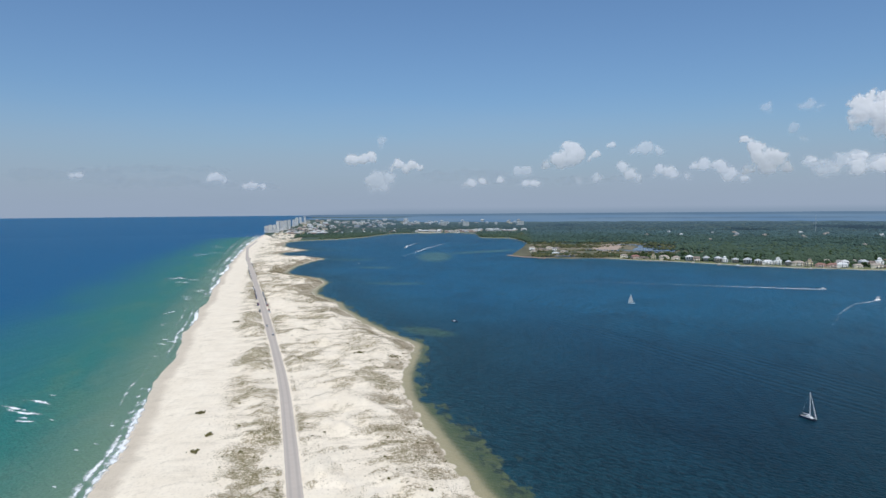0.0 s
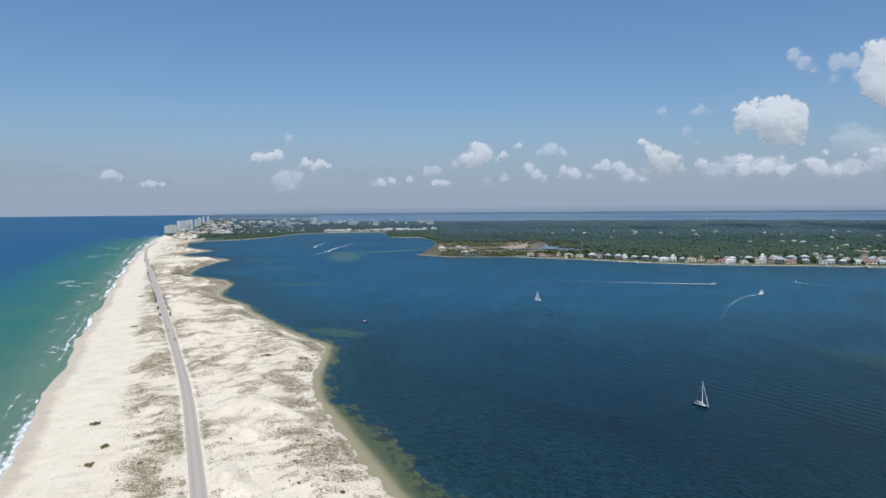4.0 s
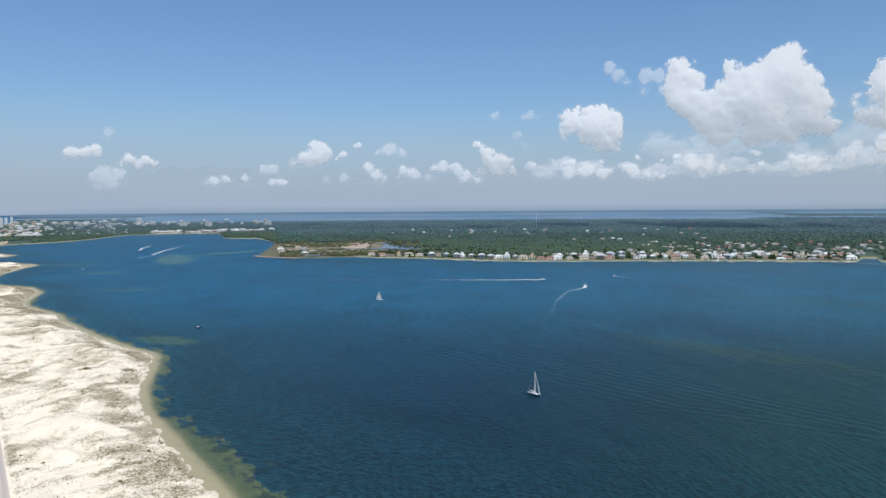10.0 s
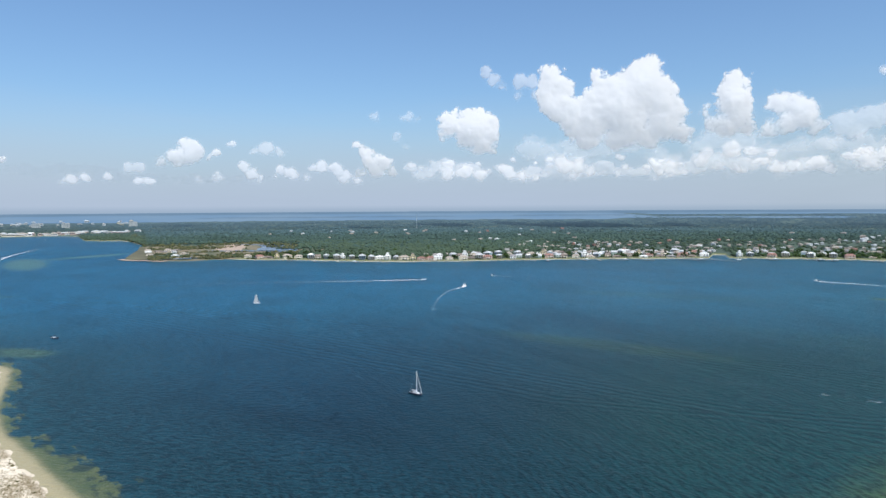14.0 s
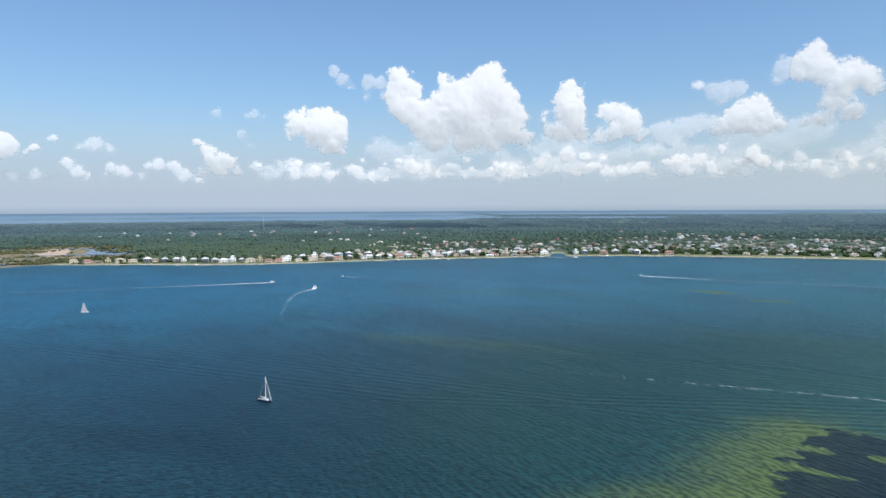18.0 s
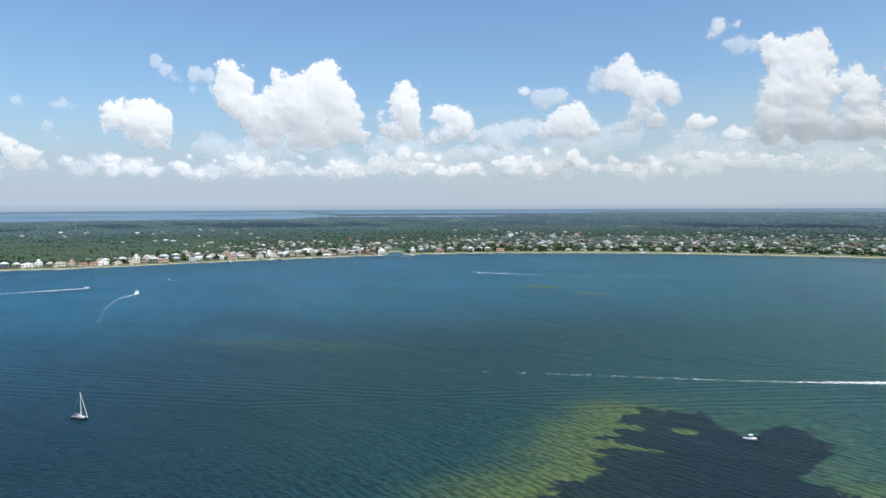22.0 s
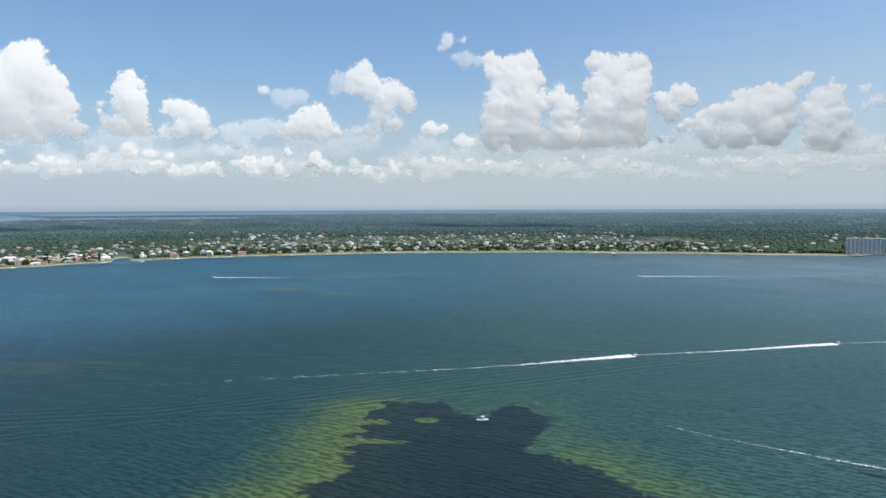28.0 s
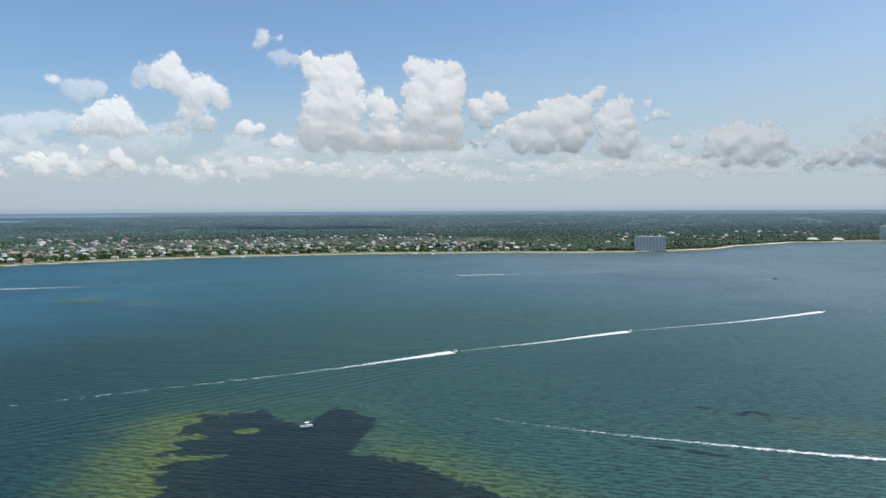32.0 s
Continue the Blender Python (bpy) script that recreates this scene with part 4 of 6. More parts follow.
cloud("soft", [(-5.8, 9.7, 0.63), (-5.3, 6.0, 0.51), (-5.3, 10.5, 0.81), (-4.6, 11.4, 0.45), (-4.3, 6.2, 0.78), (-4.3, 9.8, 0.9), (-3.6, 7.4, 0.73), (-3.1, 8.7, 1.0), (-2.4, 6.7, 0.82), (-2.4, 9.8, 0.58), (-1.7, 8.9, 0.77), (-1.0, 8.2, 0.45)])
cloud("thin", [(-7.4, 9.2, 0.55), (-6.8, 10.1, 0.72)])
cloud("soft", [(0.1, 5.9, 0.36), (0.8, 6.2, 0.63), (1.7, 6.4, 0.36)])
cloud("hazy", [(3.1, 5.4, 0.45), (3.7, 5.2, 0.67)])
cloud("dense", [(5.4, 12.0, 0.51), (5.8, 5.3, 0.88), (5.9, 6.5, 1.23), (5.9, 10.8, 0.68), (6.2, 9.7, 0.69), (6.3, 8.2, 1.21), (6.5, 11.4, 0.76), (7.8, 10.1, 1.27), (7.9, 5.1, 0.87), (8.0, 11.7, 0.67), (8.3, 6.2, 1.46), (8.3, 8.1, 1.45), (8.8, 11.5, 0.75), (9.4, 10.4, 0.75), (9.6, 8.5, 0.59), (9.7, 5.2, 0.77), (10.6, 5.2, 1.02), (11.0, 8.6, 0.75), (11.2, 9.6, 0.33), (11.6, 5.8, 1.25), (11.6, 7.3, 1.08), (12.0, 8.5, 0.58)])
cloud("dense", [(12.9, 5.5, 1.07), (13.6, 9.5, 0.6), (13.9, 11.5, 0.63), (14.1, 5.5, 1.22), (14.4, 7.6, 1.45), (14.6, 9.4, 1.03), (14.8, 11.6, 0.51), (15.7, 10.5, 1.09), (16.2, 11.8, 0.5), (16.4, 5.4, 1.19), (16.7, 8.8, 1.4), (16.9, 6.8, 1.29), (17.4, 11.4, 0.68), (17.6, 5.1, 0.7), (17.8, 10.0, 0.68), (18.1, 10.9, 0.41), (18.4, 10.0, 0.23)])
cloud("hazy", [(1.6, 12.7, 0.39), (2.1, 13.3, 0.52), (3.3, 13.4, 0.21)])
cloud("thin", [(2.7, 12.0, 0.39), (3.5, 11.6, 0.69), (4.7, 11.6, 0.51)])
cloud("dense", [(19.2, 7.6, 0.46), (19.4, 8.3, 0.69), (20.1, 7.1, 0.78), (20.7, 8.9, 0.68), (21.1, 8.2, 0.68)])
cloud("dense", [(19.1, 5.3, 0.37), (20.1, 5.4, 0.51), (21.0, 6.2, 0.6), (22.2, 7.1, 0.5), (22.4, 5.7, 0.92), (22.9, 4.8, 0.74), (23.4, 7.1, 0.73), (24.3, 7.1, 0.91), (24.7, 5.2, 1.19), (24.8, 8.3, 0.5), (25.9, 8.1, 0.67), (26.1, 7.0, 1.17), (27.0, 5.4, 1.18), (27.0, 8.6, 0.58), (27.9, 6.1, 0.81), (27.9, 7.6, 0.89), (28.6, 8.9, 0.57), (29.5, 9.1, 0.48)])
cloud("soft", [(29.5, 6.9, 0.62), (29.9, 7.8, 0.53), (30.2, 4.9, 0.8), (30.4, 6.0, 0.8), (30.8, 8.5, 0.39), (31.0, 7.5, 0.61), (31.1, 4.4, 0.71), (31.5, 6.6, 0.61), (31.5, 8.1, 0.35), (31.9, 5.3, 0.7)])
cloud("hazy", [(33.0, 6.8, 0.35), (33.0, 8.2, 0.3), (33.8, 7.2, 0.39), (34.5, 7.2, 0.21)])
cloud("soft", [(35.1, 5.0, 0.43), (35.8, 4.8, 0.26)])
cloud("thin", [(33.2, 4.1, 0.7), (34.5, 3.7, 0.78), (36.0, 3.4, 0.68)])
cloud("soft", [(37.7, 4.2, 0.42), (37.8, 5.0, 0.5), (38.6, 5.6, 0.41), (38.7, 3.3, 0.58), (39.0, 4.8, 0.83), (39.6, 5.9, 0.49), (40.3, 3.7, 0.82), (40.4, 5.4, 0.49), (41.4, 4.7, 0.8), (41.8, 6.2, 0.32), (42.0, 5.5, 0.44), (42.2, 3.4, 0.72), (42.7, 4.9, 0.51), (43.3, 4.2, 0.47)])
cloud("soft", [(44.4, 3.1, 0.5), (45.2, 3.5, 0.46), (46.1, 3.4, 0.45), (46.6, 3.9, 0.38), (47.3, 3.2, 0.45), (48.0, 3.7, 0.51), (48.3, 4.5, 0.47), (49.0, 3.2, 0.62), (49.1, 4.3, 0.61), (50.0, 3.9, 0.71), (51.0, 3.2, 0.7), (52.2, 2.9, 0.55)])
cloud("hazy", [(-40.5, 3.2, 0.33), (-40.0, 2.7, 0.45), (-38.9, 2.5, 0.46), (-37.8, 2.3, 0.42)])
cloud("hazy", [(-35.9, 3.9, 0.28), (-35.4, 3.3, 0.48), (-34.3, 3.1, 0.48), (-33.4, 2.8, 0.41), (-31.3, 2.6, 0.38)])
cloud("hazy", [(-28.6, 3.6, 0.3), (-28.2, 2.9, 0.47), (-27.2, 3.0, 0.48), (-26.3, 2.6, 0.35)])
cloud("hazy", [(-25.0, 3.4, 0.53), (-24.5, 4.1, 0.4), (-23.7, 3.0, 0.54), (-22.8, 4.4, 0.54), (-22.4, 2.9, 0.49), (-21.4, 4.1, 0.41), (-20.1, 3.9, 0.32)])
cloud("hazy", [(-19.7, 2.8, 0.46), (-18.5, 3.0, 0.41), (-17.1, 3.0, 0.51), (-16.2, 2.5, 0.46)])
cloud("hazy", [(-14.1, 3.5, 0.51), (-13.6, 2.8, 0.51), (-12.7, 3.7, 0.47), (-11.8, 3.0, 0.47), (-11.1, 2.6, 0.28)])
cloud("hazy", [(-11.1, 4.4, 0.33), (-8.9, 4.0, 0.47), (-8.2, 3.3, 0.56), (-7.1, 2.7, 0.47)])
cloud("hazy", [(-5.7, 3.7, 0.37), (-4.7, 3.0, 0.37), (-3.5, 2.5, 0.37), (-2.9, 3.7, 0.37), (-2.3, 3.0, 0.37), (-1.2, 2.7, 0.32), (-0.1, 2.2, 0.28)])
cloud("dense", [(-45.7, 5.9, 0.41), (-45.2, 7.4, 0.46), (-45.0, 6.6, 0.64), (-44.6, 7.9, 0.32), (-44.0, 5.5, 0.64), (-43.3, 7.4, 0.55), (-43.1, 6.4, 1.19), (-42.4, 5.0, 0.92), (-42.2, 7.7, 0.5), (-41.7, 5.9, 0.77), (-41.5, 7.0, 0.5), (-41.3, 4.7, 0.46)])
cloud("thin", [(-42.0, 11.0, 0.35), (-41.3, 10.3, 0.4), (-40.6, 9.8, 0.31)])
cloud("hazy", [(-45.2, 2.7, 0.56), (-43.8, 2.9, 0.56), (-42.4, 2.5, 0.55)])
cloud("dense", [(-52.7, 5.3, 0.37), (-52.3, 2.9, 0.42), (-52.0, 4.6, 0.51), (-51.5, 3.8, 0.65), (-51.1, 2.9, 0.66), (-50.4, 3.6, 0.61), (-49.7, 2.9, 0.47)])
cloud("soft", [(-67.9, 3.6, 0.39), (-66.8, 4.1, 0.57), (-66.4, 3.6, 0.44), (-65.9, 5.1, 0.35), (-65.7, 4.1, 0.58), (-65.3, 4.8, 0.44), (-65.1, 4.1, 0.31)])
cloud("soft", [(-64.2, 4.0, 0.22), (-63.7, 4.4, 0.27)])
cloud("hazy", [(-62.8, 5.1, 0.13), (-62.5, 5.1, 0.23)])
cloud("thin", [(-60.8, 4.4, 0.27), (-59.9, 4.7, 0.5), (-58.7, 4.5, 0.37)])
cloud("hazy", [(-61.6, 3.4, 0.36), (-61.1, 2.7, 0.41), (-60.4, 2.3, 0.32)])
cloud("hazy", [(-59.2, 2.5, 0.28), (-58.8, 3.2, 0.32), (-57.9, 2.7, 0.46), (-56.7, 2.5, 0.37)])
cloud("hazy", [(-56.2, 3.3, 0.23), (-55.5, 3.4, 0.37), (-54.3, 3.3, 0.37), (-53.7, 2.5, 0.47), (-52.6, 2.2, 0.38)])
cloud("hazy", [(-69.4, 2.1, 0.3), (-68.6, 2.0, 0.35)])
cloud("thin", [(-70.0, 3.2, 0.3), (-69.2, 3.2, 0.35), (-65.1, 2.2, 0.36), (-63.6, 2.5, 0.41)])
cloud("hazy", [(-74.5, 1.9, 0.21), (-73.9, 2.2, 0.37), (-72.9, 2.4, 0.29), (-71.5, 2.5, 0.25)])
cloud("soft", [(-83.7, 4.1, 0.5), (-83.0, 4.2, 0.41), (-82.2, 4.4, 0.32)])
cloud("soft", [(-80.7, 3.4, 0.23), (-80.0, 3.8, 0.28), (-79.3, 3.3, 0.33), (-78.8, 3.8, 0.33), (-78.2, 3.6, 0.23)])
cloud("thin", [(-82.1, 1.6, 0.37), (-81.9, 2.5, 0.6), (-81.2, 1.7, 0.51), (-80.7, 2.7, 0.42)])
cloud("faint", [(-81.4, 5.2, 0.23), (-81.3, 5.8, 0.28)])
cloud("hazy", [(-104.6, 2.6, 0.23), (-104.1, 2.7, 0.34)])
cloud("hazy", [(-95.1, 2.5, 0.3), (-94.5, 2.7, 0.38), (-93.9, 2.4, 0.26)])
cloud("hazy", [(-92.4, 1.9, 0.22), (-91.8, 2.0, 0.35), (-90.9, 1.9, 0.26)])
cloud("faint", [(-51.2, 7.5, 0.32), (-50.8, 7.1, 0.24)])
cloud("faint", [(-48.8, 7.4, 0.24), (-48.3, 7.5, 0.35), (-47.7, 7.1, 0.23)])
cloud("faint", [(-49.4, 5.9, 0.32), (-48.6, 5.1, 0.28)])
rng = random.Random(64)
for i in range(9):                                      # pale veils behind the heaps
    az = -38 + i * 11.5
    cloud("faint", [(az + k * 2.0 + rng.uniform(-0.6, 0.6), rng.uniform(3.2, 5.6), rng.uniform(0.7, 1.3)) for k in range(6)], 1.6)
for i in range(15):                                     # the hazy bank of small clouds above the woods
    az = -48 + i * 7.2
    cloud("thin", [(az + k * 0.8 + rng.uniform(-0.4, 0.4), rng.uniform(2.2, 3.6), rng.uniform(0.25, 0.6)) for k in range(9)], 1.9)
    cloud("hazy", [(az + k * 1.0 + rng.uniform(-0.6, 0.6), rng.uniform(2.5, 4.0), rng.uniform(0.14, 0.34)) for k in range(7)], 1.6)
for az, el, r in ((-101.0, 3.1, 0.35), (-104.5, 2.6, 0.5), (-96.5, 3.3, 0.3), (-99.0, 2.2, 0.45), (-74.8, 2.8, 0.45), (-70.5, 2.2, 0.4), (-63.5, 2.3, 0.4), (-93.0, 2.0, 0.35)):
    cloud("shade", [(az + k, el + rng.uniform(-0.1, 0.1), r) for k in (-2.4, -0.8, 0.9, 2.2)], 3.0)


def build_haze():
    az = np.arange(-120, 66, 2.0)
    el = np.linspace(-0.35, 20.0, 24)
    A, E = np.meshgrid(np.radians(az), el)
    # glowing sheet as horizon haze, reaching higher on the sunward east side
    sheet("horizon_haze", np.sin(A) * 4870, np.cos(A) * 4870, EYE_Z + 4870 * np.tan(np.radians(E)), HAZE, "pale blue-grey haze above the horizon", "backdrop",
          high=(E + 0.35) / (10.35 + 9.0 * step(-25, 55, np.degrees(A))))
    # added glowing sheet as woods haze: clear foot, thicker towards horizon, thinning above it
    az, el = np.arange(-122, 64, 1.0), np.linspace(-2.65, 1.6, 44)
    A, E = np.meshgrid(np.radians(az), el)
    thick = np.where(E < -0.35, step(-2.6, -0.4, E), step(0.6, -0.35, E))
    sheet("woodland_haze", np.sin(A) * 2390, np.cos(A) * 2390, EYE_Z + 2690 * np.tan(np.radians(E)), NEAR_HAZE, "thin glowing blue sheet in place of haze over the far woods", "backdrop",
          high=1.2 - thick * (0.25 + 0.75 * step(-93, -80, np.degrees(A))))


build_haze()


def build_marsh_scrub():
    """Low wax-myrtle clumps and lone trees over the marsh point."""
    g = np.random.default_rng(83)
    az, deep = g.uniform(-70.2, -57.5, 4200), g.random(4200) ** 1.2 * 820 + 12
    R = coast(az) + deep
    x, y = np.sin(np.radians(az)) * R, np.cos(np.radians(az)) * R
    keep = (fbm(x / 70.0, y / 70.0, octaves=3, seed=84) > 0.45) & (np.abs(deep - 330) > 60)
    x, y, R = x[keep], y[keep], R[keep]
    big = 0.7 + 1.5 * g.random(len(x)) ** 3
    v, f = clumps(np.stack([x, y, ground_z(x, y) + 0.4 * big], 1), 2.6 * big, 1.8 * big, 85, 0.4)
    ob = new("marsh_scrub", array_mesh("marsh_scrub", v, f, smooth=True))
    ob.data.materials.append(MARSH_LEAVES)
    tagged(ob, "olive scrub and small trees over the marsh", "shrubs", kind="stuff")


build_marsh_scrub()


# ---- houses ----
def house(style, wall, roof, label, group="shore houses"):
    """A beach house; the water side is -y. Styles: stilt, tower, ranch, villa, gable."""
    ob = thing("house", label, "house", group)
    W, R, L = PAINT[wall], ROOF[roof], GLASS
    rows = []
    if style == "stilt":
        for x in (-6.5, -2.2, 2.2, 6.5):
            for y in (-6.2, 5.4):
                part("stilt", boxes((x - 0.2, x + 0.2, y, y + 0.4, 0, 3.0)), TIMBER, ob)
        part("garage", boxes((-5.5, 5.5, -2.5, 5.5, 0, 3.0)), W, ob)
        part("wall", boxes((-7, 7, -4, 6, 3.0, 9.2)), W, ob)
        for z in (2.95, 6.0):
            deck = part("deck", boxes((-7.2, 7.2, -6.6, -4, z, z + 0.2)), TIMBER, ob, "timber deck")
            part("railing", boxes((-7.2, 7.2, -6.6, -6.5, z + 1.05, z + 1.15)), PAINT["white"], deck)
        part("roof", hip_roof(bmesh.new(), -7, 7, -6.2, 6, 9.2, 3.6), R, ob)
        rows = [(3.7, 5.7), (6.8, 8.6)]
        front, half = -4.03, 7
    elif style == "tower":
        part("wall", boxes((-6, 6, -5, 6, 0, 9.0)), W, ob)
        cupola = part("cupola", boxes((-3, 3, -3, 3, 9.0, 13.2)), W, ob)
        part("roof", hip_roof(bmesh.new(), -6, 6, -5, 6, 9.0, 2.2), R, ob)
        part("cupola_roof", hip_roof(bmesh.new(), -3, 3, -3, 3, 13.2, 2.6), R, cupola)
        for z in (2.8, 5.6):
            part("balcony", boxes((-6.3, 6.3, -7, -5, z, z + 0.22)), PAINT["white"], ob)
        rows = [(0.6, 2.4), (3.6, 5.3), (6.4, 8.2)]
        front, half = -5.03, 6
    elif style == "ranch":
        part("wall", boxes((-9, 9, -5, 5, 0, 3.1)), W, ob)
        wing = part("wing", boxes((3, 9, -8, -5, 0, 3.0)), W, ob)
        part("roof", hip_roof(bmesh.new(), -9, 9, -5, 5, 3.1, 2.5), R, ob)
        part("wing_roof", hip_roof(bmesh.new(), 3, 9, -8.3, -1, 3.05, 1.9), R, wing)
        rows = [(0.8, 2.4)]
        front, half = -5.03, 2.6
    elif style == "villa":
        part("wall", boxes((-9, 9, -5.5, 5.5, 0, 6.3)), W, ob)
        wing = part("wing", boxes((-9, -3, -8.5, -5.5, 0, 6.0)), W, ob)
        part("roof", hip_roof(bmesh.new(), -9, 9, -5.5, 5.5, 6.3, 3.2), R, ob)
        part("wing_roof", hip_roof(bmesh.new(), -9, -3, -8.8, 0, 6.05, 2.4), R, wing)
        part("porch", boxes((-2.6, 9, -8.4, -5.5, 2.9, 3.15)), PAINT["white"], ob)
        for x in (-2.2, 1.6, 5.3, 8.7):
            part("column", boxes((x - 0.2, x + 0.2, -8.3, -7.9, 0, 2.9)), PAINT["white"], ob)
        rows = [(0.6, 2.5), (3.8, 5.5)]
        front, half = -5.53, 8.6
    else:
        part("wall", boxes((-6, 6, -5, 5, 0, 6.0)), W, ob)
        part("roof", hip_roof(bmesh.new(), -6, 6, -5, 5, 6.0, 3.6, gable=True), R, ob)
        part("porch", boxes((-6, 6, -7.4, -5, 2.8, 3.05)), PAINT["white"], ob)
        rows = [(0.7, 2.4), (3.6, 5.3)]
        front, half = -5.03, 6
    k = max(2, int(half * 2 / 4.4))
    for z0, z1 in rows:
        for i in range(k):
            x = -half + (i + 0.5) * 2 * half / k + (-1.0 if style == "ranch" else 0)
            part("window", boxes((x - 0.8, x + 0.8, front - 0.04, front + 0.02, z0, z1)), L, ob)
    return ob


HOUSES = [house("stilt", "white", "white_metal", "white two-storey beach house on stilts with white metal roof"),
          house("stilt", "cream", "grey_metal", "cream beach house on stilts with grey metal roof"),
          house("stilt", "blue", "grey_metal", "pale blue beach house on stilts with grey roof"),
          house("tower", "white", "white_metal", "tall white beach house with cupola"),
          house("tower", "yellow", "brown_shingle", "tall yellow beach house with brown roof and cupola"),
          house("villa", "white", "white_metal", "broad white two-storey villa with porch"),
          house("villa", "cream", "tan_shingle", "broad cream villa with tan shingle roof"),
          house("villa", "coral", "red_tile", "coral villa with red tile roof"),
          house("gable", "white", "grey_shingle", "white gabled house with grey shingle roof"),
          house("gable", "green", "grey_metal", "pale green gabled house with metal roof"),
          house("gable", "tan", "brown_shingle", "tan gabled house with brown roof"),
          house("ranch", "cream", "tan_shingle", "low cream ranch house with tan roof"),
          house("ranch", "tan", "brown_shingle", "low tan ranch house with brown roof"),
          house("ranch", "white", "white_metal", "low white ranch house with bright metal roof"),
          house("ranch", "grey", "grey_shingle", "low grey ranch house with shingle roof")]
TALL, LOW = (0, 1, 1, 2, 3, 4, 5, 6, 6, 7, 8, 9, 10, 12), (11, 11, 12, 13, 14, 14, 6, 8, 10)
used = set()


def put_house(i, az, r, turn=0.0, scale=1.0):
    x, y = polar(az, r)
    z = float(ground_z(x, y)) - 0.15
    m = pose(x, y, z, 0, 0, -az + turn) @ Matrix.Scale(scale, 4)
    if i not in used:
        used.add(i)
        HOUSES[i].matrix_basis = m
    else:
        c = copy_thing(HOUSES[i], pose(x, y, z, 0, 0, -az + turn))
        c.scale = (scale, scale, scale)


def build_houses():
    rng = random.Random(8)
    for i in range(len(HOUSES)):
        az = -56.5 + i * 2.1
        put_house(i, az, float(coast(az)) + rng.uniform(24, 34), rng.uniform(-12, 12))
    az = -61.5
    while az < 31:                                       # the row along the water
        shore = float(coast(az))
        inlet = -24.5 < az < -22.6
        if not inlet and min(abs(az - (-56.5 + k * 2.1)) for k in range(15)) > 0.42:
            west = az < -14
            put_house(rng.choice(TALL if west or rng.random() < 0.15 else LOW), az, shore + rng.uniform(24, 40) + (0 if west else 14), rng.uniform(-22, 22), rng.uniform(0.8, 1.1) if west else rng.uniform(0.68, 0.92))
        az += rng.uniform(0.62, 0.95) if az < -22 else rng.uniform(0.8, 1.7)
    for lo, hi, near, far, count, kinds in ((-47, -25, 62, 135, 46, TALL), (-21.5, 14, 95, 240, 44, LOW), (-21.5, 19, 240, 420, 44, LOW),
                                            (-41, -20, 190, 420, 10, LOW), (2, 27, 95, 240, 20, LOW), (-22.5, -16, 55, 120, 8, TALL), (-69.5, -66, 120, 330, 12, LOW),
                                            (33, 44, 120, 480, 10, LOW)):
        for _ in range(count):
            az = rng.uniform(lo, hi)
            put_house(rng.choice(kinds), az, float(coast(az)) + rng.uniform(near, far), rng.choice((0, 90, 180, 30, -40)) + rng.uniform(-10, 10), rng.uniform(0.8, 1.05) if az < -21.5 else rng.uniform(0.62, 0.88))


build_houses()


def far_roofs():
    """Roofs that show among the trees beyond the shore rows."""
    rng = random.Random(18)
    bms = {k: bmesh.new() for k in ("white_metal", "tan_shingle", "grey_metal", "red_tile")}
    for lo, hi, near, far, count, big in ((-90, -80, 3400, 4250, 110, 0.8), (-21.5, 17, 110, 450, 90, 0.95), (-21.5, 18, 300, 850, 130, 0.9), (-14, 16, 700, 1150, 55, 0.95), (-47, -24, 70, 200, 90, 0.9), (-41, -22, 180, 700, 70, 0.95), (14, 27, 110, 500, 36, 1.0), (-60, -30, 800, 1500, 14, 1.2), (-62, -35, 1400, 2000, 14, 1.3),
                                          (30, 47, 300, 1100, 40, 1.2), (-20, -8, 700, 1400, 12, 1.3)):
        for _ in range(count):
            az = rng.uniform(lo, hi)
            x, y = polar(az, rng.uniform(max(near, float(coast(az)) + 40), far) if near > 3000 else min(4050, float(coast(az)) + rng.uniform(near, far)))
            w, d, h = rng.uniform(8, 14) * big, rng.uniform(6, 9) * big, rng.uniform(4.0, 6.2) * big
            bm = bms[rng.choice(("white_metal", "white_metal", "tan_shingle", "tan_shingle", "grey_metal", "grey_metal", "tan_shingle", "tan_shingle", "tan_shingle", "tan_shingle", "tan_shingle", "tan_shingle", "red_tile"))]
            k = len(bm.verts)
            box(bm, -w / 2, w / 2, -d / 2, d / 2, 0, h - 0.3)
            hip_roof(bm, -w / 2, w / 2, -d / 2, d / 2, h, 1.8 * big)
            bm.verts.ensure_lookup_table()
            m = pose(x, y, float(ground_z(x, y)), 0, 0, rng.uniform(0, 180))
            for q in range(k, len(bm.verts)):
                bm.verts[q].co = m @ bm.verts[q].co
    for k, bm in bms.items():
        me = bpy.data.meshes.new("far_houses")
        bm.to_mesh(me)
        bm.free()
        me.materials.append(ROOF[k])
        tagged(new("far_houses", me), "small distant houses among the trees", "houses", kind="stuff")


far_roofs()


